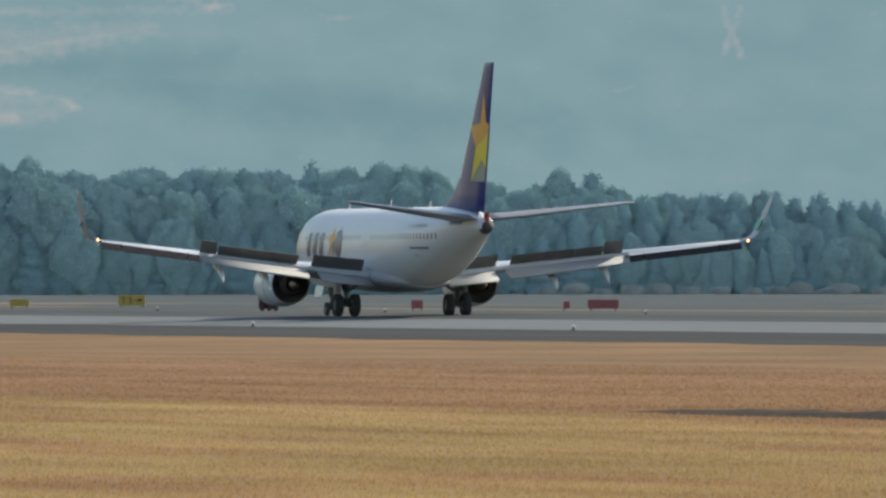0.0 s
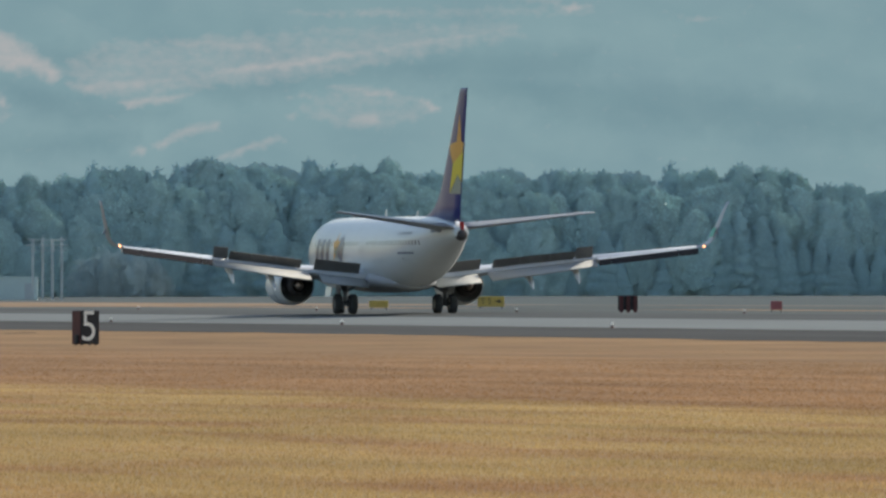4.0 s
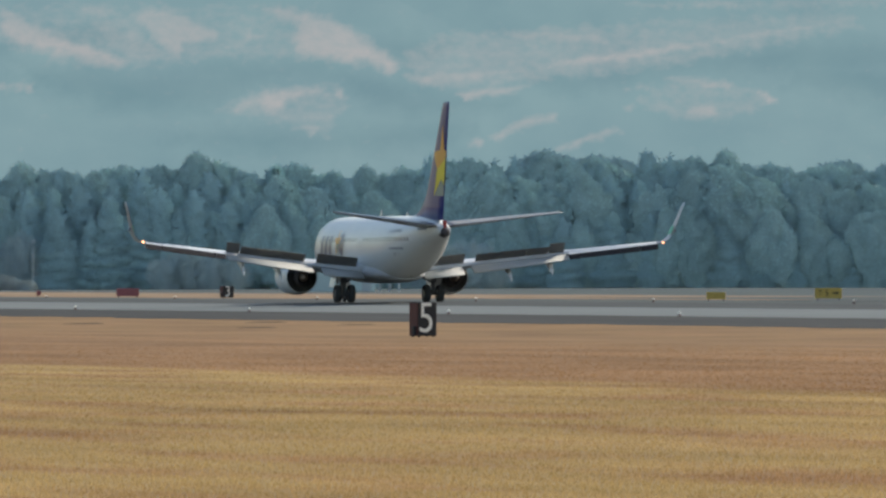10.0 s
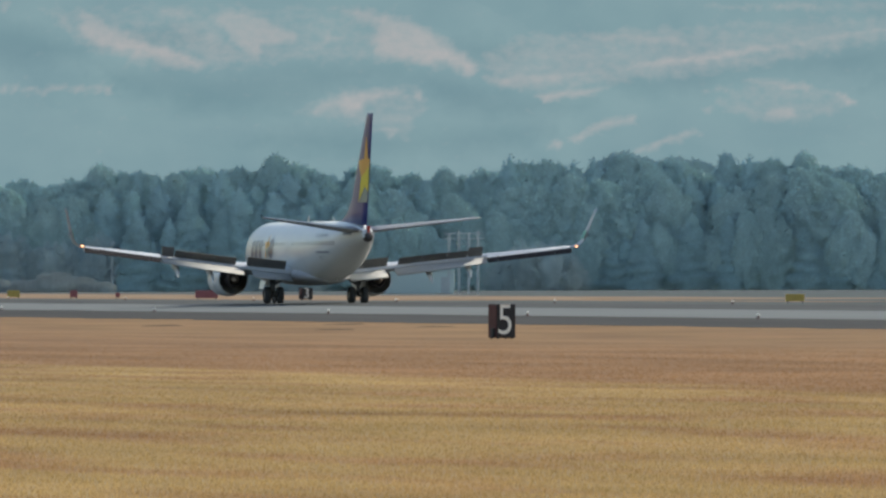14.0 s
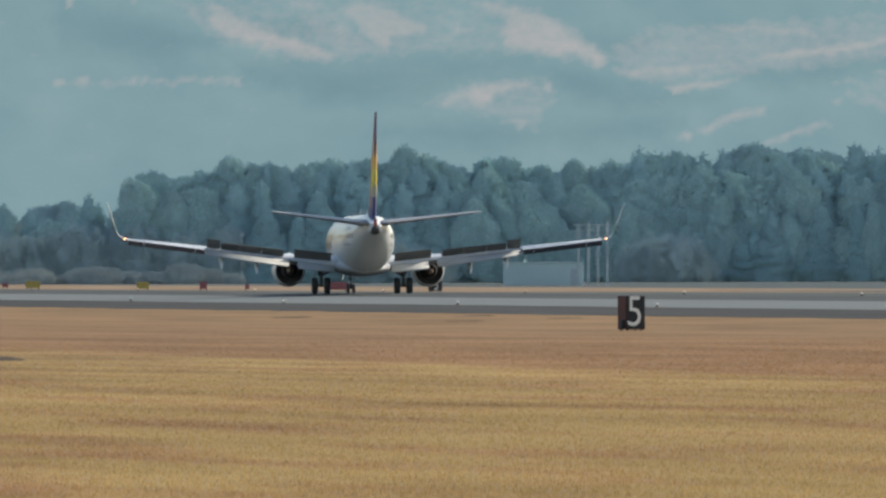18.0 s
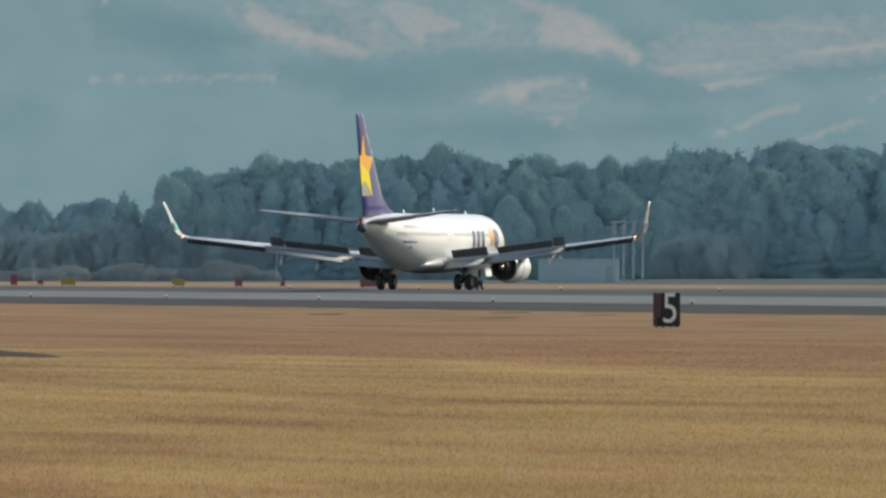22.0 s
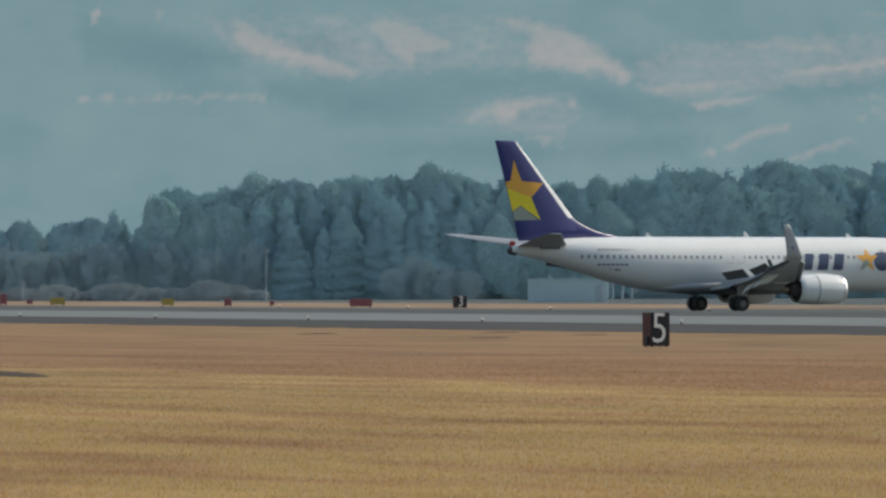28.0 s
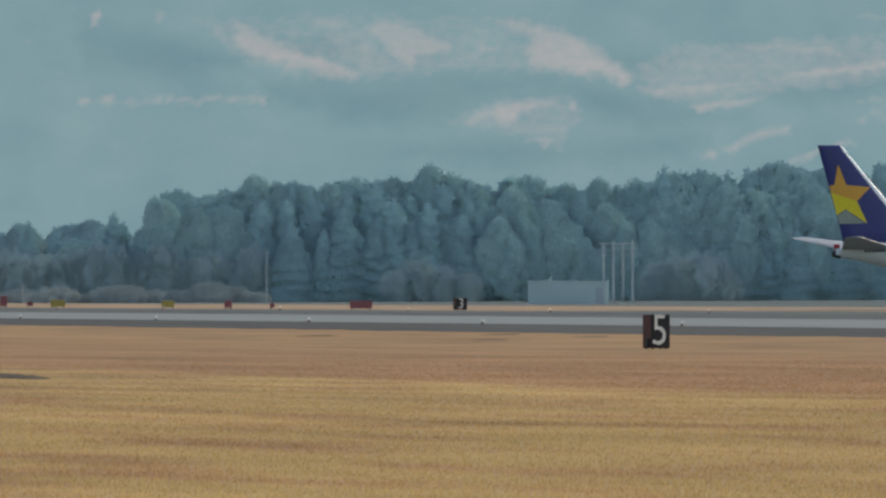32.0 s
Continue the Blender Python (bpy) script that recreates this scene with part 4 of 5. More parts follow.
        tube(bm, (-4.6, side * 17.44, 4.62), (-4.6, side * 17.48, 4.64), 0.2, n=14)
        part("winglet_dot", bm, M_NAVY, wl, "dark round mark on the winglet's outer face")
        bm = bmesh.new()
        bmesh.ops.create_uvsphere(bm, u_segments=10, v_segments=8, radius=0.06, matrix=pose(-4.88, side * 16.66, 3.80))
        lamp = part("position_lamp", bm, M_NAVLIGHT, w, "lit wing tip lamp")
        # added hood, blocks the lamp's glow when the wing is seen sideways
        bm = bmesh.new()
        lathe(bm, [(-4.7, 0.03), (-4.78, 0.1), (-5.0, 0.1), (-5.0, 0.088), (-4.8, 0.085), (-4.76, 0.03)], (0, side * 16.66, 3.80), 16)
        part("lamp_hood", bm, M_WINGLET, lamp, "pale grey hood, open aft, added to block the lamp sideways", True)

        # engine
        ex, ey, ez = 3.95, side * 4.88, 1.6
        e = new("engine")
        e.parent = a
        bm = bmesh.new()
        lathe(bm, [(3.55, 0.80), (3.68, 0.90), (3.62, 0.99), (3.3, 1.06), (2.6, 1.10), (1.6, 1.12), (0.8, 1.10), (0.1, 1.04), (-0.35, 0.985), (-0.36, 0.965), (0.2, 0.95), (2.0, 0.8), (3.2, 0.77)], (ex, ey, ez), 36)
        part("nacelle", bm, M_WHITE, e, "white engine nacelle", True)
        bm = bmesh.new()
        lathe(bm, [(3.30, 1.064), (3.5, 1.03), (3.63, 0.985), (3.70, 0.90), (3.57, 0.795), (3.3, 0.765)], (ex, ey, ez), 36)
        part("inlet_lip", bm, M_BARE, e, "polished metal inlet lip", True)
        bm = bmesh.new()
        lathe(bm, [(2.9, 0.04), (2.5, 0.22), (2.3, 0.78), (2.2, 0.78)], (ex, ey, ez), 24)
        part("fan", bm, M_DARKGREY, e, "dark fan disc", True)
        bm = bmesh.new()
        lathe(bm, [(0.4, 0.86), (0.2, 0.62), (-0.5, 0.52), (-1.0, 0.42), (-1.0, 0.38), (-0.6, 0.42)], (ex, ey, ez), 28)
        part("core_nozzle", bm, M_SOOT, e, "dark sooty core nozzle", True)
        # dark grey fill carries the shade inside the nozzle
        bm = bmesh.new()
        lathe(bm, [(-0.1, 0.955), (-0.12, 0.94), (0.3, 0.9), (0.3, 0.5), (0.7, 0.5), (0.7, 0.94)], (ex, ey, ez), 32)
        part("bypass_duct", bm, M_DARKGREY, e, "duct round the core, its inner shade put into dark grey", True)
        bm = bmesh.new()
        lathe(bm, [(-0.7, 0.3), (-1.1, 0.24), (-1.5, 0.08), (-1.55, 0.02)], (ex, ey, ez), 18)
        # warm tone of the cone stands for a glint inside the nozzle
        part("exhaust_plug", bm, M_PLUG_GLINT, e, "metal exhaust cone, a warm glint put into its colour", True)
        bm = bmesh.new()
        lathe(bm, [(1.22, 1.112), (1.22, 1.125), (1.12, 1.12), (1.12, 1.105)], (ex, ey, ez), 36)
        part("reverser_seam", bm, M_GREY, e, "dark ring seam round the nacelle")
        rr = []
        for x, w0, lo, hi in ((6.8, 0.08, 2.6, 2.74), (5.6, 0.16, 2.55, 2.86), (3.9, 0.18, 2.4, 2.85), (2.8, 0.18, 2.0, 2.5), (1.8, 0.16, 2.0, 2.35), (0.7, 0.06, 2.2, 2.32)):
            rr.append([(x, ey - w0, lo), (x, ey + w0, lo), (x, ey + w0 * 0.8, hi), (x, ey - w0 * 0.8, hi)])
        aircraft_part("pylon", rr, M_WHITE, e, "white engine pylon", False)

        # main gear
        g = new("main_gear")
        g.parent = a
        y = side * 2.86
        bm = bmesh.new()
        tube(bm, (0, y, 0.565), (0.0, y, 1.35), 0.12)
        tube(bm, (0, y, 1.3), (0.0, y + side * 0.25, 2.3), 0.19)
        tube(bm, (0, y - 0.45, 0.565), (0, y + 0.45, 0.565), 0.1)
        part("strut", bm, M_STEEL, g, "grey metal oleo strut", True)
        bm = bmesh.new()
        tube(bm, (0, y, 1.25), (0.0, y - side * 1.4, 2.0), 0.09)
        tube(bm, (0.1, y, 1.3), (0.9, y, 2.05), 0.08)
        part("side_brace", bm, M_STEEL, g, "grey side brace")
        bm = bmesh.new()
        tube(bm, (-0.16, y, 0.6), (-0.42, y, 0.95), 0.05)
        tube(bm, (-0.42, y, 0.95), (-0.16, y, 1.3), 0.05)
        part("torque_link", bm, M_STEEL, g)
        bm = bmesh.new()
        box(bm, (0.9, 0.05, 1.1), (0.0, y + side * 0.42, 1.72), (0, 0, 0), 0.02)
        part("gear_door", bm, M_GREY, g, "grey gear door")
        for o in (-0.43, 0.43):
            wheel("wheel", g, 0, y + o, 0.565, 0.42)
    # nose gear
    g = new("nose_gear")
    g.parent = a
    bm = bmesh.new()
    tube(bm, (15.6, 0, 0.35), (15.55, 0, 1.0), 0.07)
    tube(bm, (15.55, 0, 0.95), (15.5, 0, 1.75), 0.11)
    tube(bm, (15.6, -0.25, 0.35), (15.6, 0.25, 0.35), 0.06)
    part("strut", bm, M_STEEL, g, "grey nose gear strut", True)
    bm = bmesh.new()
    tube(bm, (15.5, 0, 1.1), (16.6, 0, 1.7), 0.06)
    part("drag_brace", bm, M_STEEL, g)
    for s in (1, -1):
        bm = bmesh.new()
        box(bm, (1.7, 0.04, 0.6), (16.1, s * 0.5, 1.25), (s * 12, 0, 0), 0.015)
        part("gear_door", bm, M_WHITE, g, "white nose gear door")
        wheel("wheel", g, 15.6, s * 0.2, 0.345, 0.2)
    return a


plane = airliner()


# ---- signs, lights and small things along the runway ----
def lay(px, d, turn=0.0, up=0.0):
    """A place on the ground d metres ahead, px thousandths of its distance to the side of +y."""
    x = px / 1000 * d
    return pose(x, d, height(x, d) + up, 0, 0, turn)


def numeral(text, size, m, material, parent, label):
    cu = bpy.data.curves.new("numeral", "FONT")
    cu.body, cu.size, cu.extrude, cu.align_x, cu.align_y = text, size, 0.006, "CENTER", "CENTER"
    cu.materials.append(material)
    cu.offset = -0.004 * size
    ob = new("numeral", cu)
    ob.parent = parent
    ob.matrix_basis = m @ Matrix.Diagonal((0.84, 1, 1, 1))
    ob["label"] = label
    return ob


def distance_marker(text, m, w, h, deep, label):
    """A black box on short legs with a white figure; maroon ends."""
    t = thing("distance_marker", m, label, "sign", "distance markers")
    bm = bmesh.new()
    box(bm, (w, deep, h), (0, 0, 0.07 + h / 2), bevel=0.02)
    part("board", bm, M_BLACK, t, "black sign board")
    bm = bmesh.new()
    box(bm, (0.02, deep * 0.94, h * 0.96), (-w / 2 - 0.008, 0, 0.07 + h / 2), bevel=0.006)
    part("end_panel", bm, M_MAROON, t, "maroon end panel")
    bm = bmesh.new()
    box(bm, (0.02, deep * 0.94, h * 0.96), (w / 2 + 0.008, 0, 0.07 + h / 2), bevel=0.006)
    part("end_panel", bm, M_MAROON, t, "maroon end panel")
    for x in (-w * 0.38, w * 0.38):
        for y in (-deep * 0.35, deep * 0.35):
            bm = bmesh.new()
            box(bm, (0.07, 0.07, 0.14), (x, y, 0.04))
            part("leg", bm, M_BLACK, t)
    bm = bmesh.new()
    box(bm, (0.12, 0.3, 0.36), (-w / 2 - 0.07, -deep * 0.2, 0.3), bevel=0.02)
    part("lamp_box", bm, M_BLACK, t, "small dark box on the side")
    if text:
        numeral(text, h * 1.3, pose(-0.05, -deep / 2 - 0.006, 0.07 + h * 0.5, 90, 0, 0), M_SIGNWHITE, t, "white figure " + text)
    return t


distance_marker("5", lay(0.15, 640, 22), 0.86, 1.46, 1.0, "black distance marker with a white figure 5 on dry grass")
distance_marker("3", lay(-13.2, 1294, 19), 1.0, 1.0, 0.8, "small black distance marker with a white figure 3 beyond the runway")


def board_sign(px, d, w, h, material, label, legs=2, bars=0, group="taxiway signs"):
    t = thing("taxiway_sign", lay(px, d, 2), label, "sign", group)
    bm = bmesh.new()
    box(bm, (w, 0.25, h), (0, 0, 0.2 + h / 2), bevel=0.02)
    part("board", bm, material, t)
    for k in range(legs):
        bm = bmesh.new()
        box(bm, (0.07, 0.1, 0.26), ((k / max(1, legs - 1) - 0.5) * w * 0.8, 0, 0.1))
        part("leg", bm, M_STEEL, t)
    for k in range(bars):
        bm = bmesh.new()
        box(bm, (w * (0.1, 0.05, 0.07, 0.1)[k % 4], 0.02, h * (0.16, 0.42, 0.42, 0.2)[k % 4]), ((k - (bars - 1) / 2) * w * 0.22, -0.132, 0.2 + h / 2))
        part("marking", bm, M_BLACK, t, "black marking bar")
    return t


sign = board_sign(27.75, 1100, 2.0, 0.78, M_SIGNYELLOW, "yellow taxiway sign lettered T5 with an arrow on two legs", 2)
numeral("T", 0.62, pose(-0.62, -0.13, 0.59, 90, 0, 0), M_BLACK, sign, "black letter T")
numeral("5", 0.62, pose(-0.12, -0.13, 0.59, 90, 0, 0), M_BLACK, sign, "black figure 5")
bm = bmesh.new()
loft(bm, [[(x, y, z) for x, z in ((0.3, 0.56), (0.55, 0.56), (0.55, 0.46), (0.82, 0.6), (0.55, 0.74), (0.55, 0.64), (0.3, 0.64))] for y in (-0.137, -0.12)])
part("arrow", bm, M_BLACK, sign, "black arrow pointing along the taxiway")
board_sign(20.1, 1050, 1.35, 0.5, M_SIGNYELLOW, "faded yellow taxiway sign in dry grass", 2)
board_sign(-33.1, 1310, 1.1, 0.6, M_SIGNYELLOW, "faded yellow taxiway sign beyond the runway", 2)
board_sign(-40.6, 1300, 1.3, 0.6, M_SIGNYELLOW, "dull yellow taxiway sign beyond the runway", 2)
board_sign(-19.95, 1240, 1.9, 0.65, M_SIGNRED, "wide red holding sign beyond the runway", 2)
board_sign(-29.0, 1290, 0.65, 0.62, M_SIGNRED, "small square red sign beyond the runway", 2)
board_sign(-26.0, 1330, 0.4, 0.4, M_SIGNRED, "tiny red marker beyond the runway", 1)
board_sign(-44.3, 1290, 0.6, 0.9, M_SIGNRED, "dark red sign beyond the runway", 2)
board_sign(-42.5, 1500, 0.6, 0.4, M_SIGNRED, "small red sign far beyond the runway", 2)
board_sign(47.2, 935, 0.72, 0.55, M_SIGNRED, "small square red sign past the runway", 2)
board_sign(59.9, 950, 2.0, 0.58, M_SIGNRED, "wide red holding sign past the runway", 2)
board_sign(57.4, 960, 0.4, 0.45, M_SIGNRED, "tiny red marker past the runway", 1)


def marker_back():
    """The back of a distance marker: a dark board on three brown posts."""
    t = thing("distance_marker", lay(37.1, 960, 8), "dark back of a distance marker on three brown posts", "sign", "distance markers")
    bm = bmesh.new()
    box(bm, (1.3, 0.1, 0.95), (0, 0.12, 0.62), bevel=0.02)
    part("board", bm, M_BLACK, t)
    for k in (-1, 0, 1):
        bm = bmesh.new()
        box(bm, (0.24, 0.14, 1.05), (k * 0.46, -0.02, 0.52), bevel=0.02)
        part("post", bm, M_MAROON, t, "reddish brown post")


marker_back()


def edge_light(c, s):
    x, y = spot(c, s)
    t = thing("runway_light", pose(x, y, height(x, y) + 0.01), "small white runway edge light on its stem", "lamp", "runway edge lights")
    bm = bmesh.new()
    tube(bm, (0, 0, 0), (0, 0, 0.04), 0.12, 0.1, 12)
    tube(bm, (0, 0, 0.04), (0, 0, 0.15), 0.035, 0.035, 8)
    part("stem", bm, M_MAROON, t, "reddish stem and base plate")
    bm = bmesh.new()
    tube(bm, (0, 0, 0.15), (0, 0, 0.19), 0.07, 0.07, 12)
    bmesh.ops.create_uvsphere(bm, u_segments=10, v_segments=6, radius=0.05, matrix=pose(0, 0, 0.2))
    part("lens", bm, M_SIGNWHITE, t, "white lens")
    return t


first = edge_light(-22.9, 613)
for k in range(1, 14):
    x, y = spot(-22.9, 613 + 60.4 * k)
    copy_thing(first, pose(x, y, height(x, y) + 0.012))
for k in range(14):
    x, y = spot(24.5, 660 + 60.4 * k)
    copy_thing(first, pose(x, y, height(x, y) + 0.01))


for c, s_, w, long, rise, lab in ((-104.6, 264, 2.0, 52, 0.2, "low dark earth bank in the yellow grass"), (-115.6, 448, 2.6, 46, 0.17, "low dark earth bank between grass stripes"),
                                  (-47.8, 769, 1.3, 2.5, 0.06, "short dark earth patch near the shoulder"), (-40.8, 753, 1.2, 3, 0.05, "short dark earth patch at the shoulder's edge"),
                                  (-42, 722, 0.9, 2, 0.04, "short dark earth patch at the shoulder's edge"), (-48.8, 713, 1.0, 2, 0.05, "short dark earth patch near the shoulder")):
    streak(c, s_, w, long, rise, lab)


def shelter():
    t = thing("equipment_shelter", lay(-5.85, 1700, 0), "pale low equipment building beyond the airfield", "building")
    bm = bmesh.new()
    box(bm, (9.3, 5, 2.55), (0, 2.5, 1.27), bevel=0.03)
    part("wall", bm, M_CONCRETE, t, "pale grey wall")
    bm = bmesh.new()
    box(bm, (9.5, 5.2, 0.14), (0, 2.5, 2.62), bevel=0.02)
    part("roof", bm, M_CONCRETE, t)
    bm = bmesh.new()
    box(bm, (0.9, 0.06, 1.9), (3.6, -0.02, 0.98))
    part("door", bm, M_MAST, t, "grey door")
    for x in (-2.2, -2.0):
        bm = bmesh.new()
        tube(bm, (x, 1, 2.6), (x, 1, 3.1), 0.05)
        part("roof_vent", bm, M_CONCRETE, t)


shelter()


def mast(px, d, h, arms):
    t = thing("antenna_mast", lay(px, d), "slim pale grey antenna mast with short cross arms", "mast", "antenna masts")
    bm = bmesh.new()
    for x, y in ((-0.11, -0.1), (0.11, -0.1), (0, 0.12)):
        tube(bm, (x, y, 0), (x, y, h), 0.045, 0.04, 6)
    part("pole", bm, M_MAST, t, "pale grey lattice pole")
    bm = bmesh.new()
    n = int(h / 0.55)
    for k in range(n):
        z = 0.3 + k * 0.55
        tube(bm, (-0.11, -0.1, z), (0.11, -0.1, z + 0.5), 0.025, n=5)
        tube(bm, (0.11, -0.1, z), (0, 0.12, z + 0.5), 0.025, n=5)
    part("bracing", bm, M_MAST, t)
    for z, w in arms:
        bm = bmesh.new()
        tube(bm, (-w, 0, z), (w, 0, z), 0.05, n=6)
        part("cross_arm", bm, M_MAST, t)
    return t


for k, px in enumerate((-3.45, -2.78, -2.12, -1.48)):
    mast(px, 1690, 7.0 + 0.15 * (k % 2), ((6.9, 0.55), (6.3, 0.75), (5.7, 0.45)))
for px, d, h in ((-26.4, 1850, 6.2), (-43.0, 1850, 2.4)):
    t = thing("lamp_post", lay(px, d), "thin pale lamp post before the trees", "lamp post")
    bm = bmesh.new()
    tube(bm, (0, 0, 0), (0, 0, h), 0.055, 0.035, 8)
    part("pole", bm, M_MAST, t)
    bm = bmesh.new()
    box(bm, (0.55, 0.3, 0.16), (0.1, 0, h + 0.05), bevel=0.03)
    part("lamp_head", bm, M_MAST, t)


# ---- woods ----
def crown_hull(kind, seed):
    """The close mass of a crown as one closed, billowing skin: corners and faces, about 16 m high (a bush: 5 m)."""
    off = Vector((seed * 3.7, seed * 1.3, 0))
    bm = bmesh.new()
    if kind == "cedar":
        rings = []
        for k in range(30):
            q = k / 29
            z, r = 0.3 + 14.9 * q, 2.75 * (1 - q ** 1.3) * min(1.0, 0.55 + q * 4) + 0.12
            ring = []
            for i in range(22):
                an = 2 * math.pi * i / 22
                tier = 0.12 * math.sin(z * 3.1 + 1.5 * math.sin(an + seed) + seed)
                w = r * (1 + tier + 0.3 * noise.noise(Vector((math.cos(an) * 1.3, math.sin(an) * 1.3, z * 0.5)) + off))
                ring.append((w * math.cos(an), 0.8 * w * math.sin(an), z))
            rings.append(ring)
        loft(bm, rings)
    else:
        mid, size, deep = {"broad": ((0, 0, 6.9), (4.6, 2.9, 7.4), 0.34), "hazy": ((0, 0, 6.9), (4.6, 2.9, 7.4), 0.36),
                           "bare": ((0, 0, 5.4), (2.7, 2.2, 5.4), 0.6), "bush": ((0, 0, 1.2), (4.6, 1.6, 1.9), 0.6)}[kind]
        bmesh.ops.create_icosphere(bm, subdivisions=4 if kind == "broad" else 3, radius=1)
        for v in bm.verts:
            n = v.co.normalized()
            big = noise.noise(n * 1.1 + off)
            lobe = 1 - 2.2 * abs(noise.noise(n * 2.4 + off)) - 1.3 * abs(noise.noise(n * 5.4 + off)) - 0.5 * abs(noise.noise(n * 11 + off))
            k = 1 + deep * (0.75 * big + 0.5 * lobe - 0.1)
            broad = 1.0 if n.z < 0 else 1 - 0.12 * n.z * n.z
            v.co = Vector((mid[0] + n.x * size[0] * k * broad, mid[1] + n.y * size[1] * k * broad, max(0.15, mid[2] + n.z * size[2] * k)))
    bmesh.ops.recalc_face_normals(bm, faces=bm.faces)
    return bm


def flat_normals(d):
    """Shading normals bent to the camera's side, so crowns shade flat as in haze."""
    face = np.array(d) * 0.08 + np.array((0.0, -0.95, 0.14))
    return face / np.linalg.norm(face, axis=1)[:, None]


def sprays(rng, bm, count, size, loose, long, thick):
    """Pointed leaf sprays laid like shingles on a crown's skin, their tips standing off; returns triangles and the way each faces."""
    bmesh.ops.triangulate(bm, faces=bm.faces[:])
    tri = np.array([[v.co[:] for v in f.verts] for f in bm.faces])
    out = np.array([f.normal[:] for f in bm.faces])
    area = np.array([f.calc_area() for f in bm.faces])
    area = area * (0.6 + np.clip(out[:, 2], 0, 1))     # more on the tops, to fit the ragged outline in the camera's view
    pick = rng.choice(len(tri), count, p=area / area.sum())
    w = rng.dirichlet((1, 1, 1), count)
    at, d = (tri[pick] * w[:, :, None]).sum(1), out[pick]
    at = at + d * rng.uniform(-0.05, thick, (count, 1))
    at[:, 2] = np.maximum(at[:, 2], 0.1)
    grow = d * rng.uniform(0.1, 1.0, (count, 1)) * loose + rng.normal(scale=0.5, size=(count, 3)) + np.array((0, 0, 0.35))
    grow /= np.linalg.norm(grow, axis=1)[:, None]
    face = flat_normals(d)
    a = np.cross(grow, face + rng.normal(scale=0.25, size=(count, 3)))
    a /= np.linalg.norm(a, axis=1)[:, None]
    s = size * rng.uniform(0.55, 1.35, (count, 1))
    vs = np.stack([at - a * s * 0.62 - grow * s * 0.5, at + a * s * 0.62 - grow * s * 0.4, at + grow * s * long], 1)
    # triangles wound toward the camera's side, so their bent normals are not flipped
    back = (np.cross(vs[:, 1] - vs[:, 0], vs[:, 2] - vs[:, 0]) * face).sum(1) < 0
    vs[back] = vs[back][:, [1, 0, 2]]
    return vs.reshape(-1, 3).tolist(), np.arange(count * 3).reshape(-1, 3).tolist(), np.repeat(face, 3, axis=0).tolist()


TREE_LABELS = {"broad": "dense evergreen broadleaf tree at the wood's edge, haze put into its leaf colour", "cedar": "tall pointed cedar in the wood, haze put into its needle colour",
               "bare": "leafless winter tree, haze put into its greyish twig colour", "bush": "low leafless bush at the wood's foot, haze put into its colour", "hazy": "evergreen tree farther back in the wood, haze put into its leaf colour"}


def tree(kind, seed):
    """A tree 16 m high (a bush: 5 m); the crown is a mass of leaf sprays over inner boughs."""
    rng = np.random.default_rng(seed)
    bush = kind == "bush"
    t = thing("bush" if bush else {"hazy": "broad"}.get(kind, kind) + "_tree", pose(0, 0, -50), TREE_LABELS[kind], "bush" if bush else "tree", "bushes at the wood's foot" if bush else "trees of the wood")
    bm = bmesh.new()
    if bush:
        for k in range(5):
            tube(bm, (0.3 * k - 0.6, 0, -0.3), (1.1 * k - 2.2, rng.uniform(-1, 1), 3.0), 0.12, 0.04, 6)
    else:
        top = 14.0 if kind == "cedar" else 8.5
        tube(bm, (0, 0, -0.5), (0.1, 0, 4.5), 0.36, 0.26, 8)
        tube(bm, (0.1, 0, 4.4), (rng.uniform(-0.4, 0.4), 0, top), 0.26, 0.08, 8)
    for k in range(0 if kind in ("bush", "cedar") else 7):
        an, z = rng.uniform(0, 6.3), rng.uniform(3.0, 8.0)
        tube(bm, (0.1, 0, z), (1.9 * math.cos(an), 1.2 * math.sin(an), z + rng.uniform(1.5, 3.5)), 0.13, 0.04, 6)
    part("trunk", bm, M_BARK, t, "dark trunk and limbs")
    leaf, n, size, loose, long, thick = {"broad": (M_LEAF_HAZE, 6400, 0.19, 1.2, 1.5, 0.5), "hazy": (M_LEAF_FAR, 6400, 0.19, 1.0, 1.5, 0.5), "cedar": (M_CEDAR_HAZE, 6000, 0.15, 1.3, 2.0, 0.4),
                                         "bare": (M_TWIG_HAZE, 8000, 0.08, 1.2, 6.0, 2.2), "bush": (M_BRUSH_HAZE, 5000, 0.08, 1.2, 5.0, 1.3)}[kind]
    bm = crown_hull(kind, seed)
    vs, fs, face = sprays(rng, bm, n, size, loose, long, thick)
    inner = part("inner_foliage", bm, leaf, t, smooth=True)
    inner.data.normals_split_custom_set_from_vertices(flat_normals([v.normal[:] for v in inner.data.vertices]).tolist())
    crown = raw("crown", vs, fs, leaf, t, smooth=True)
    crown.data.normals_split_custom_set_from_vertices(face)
    return t


KINDS = {"broad": [tree("broad", k) for k in (1, 2, 3, 4, 5, 6, 7)], "cedar": [tree("cedar", k) for k in (11, 12, 13, 14)], "bare": [tree("bare", k) for k in (21, 22, 23)],
         "bush": [tree("bush", k) for k in (31, 32, 33, 34)], "hazy": [tree("hazy", k) for k in (41, 42, 43)]}
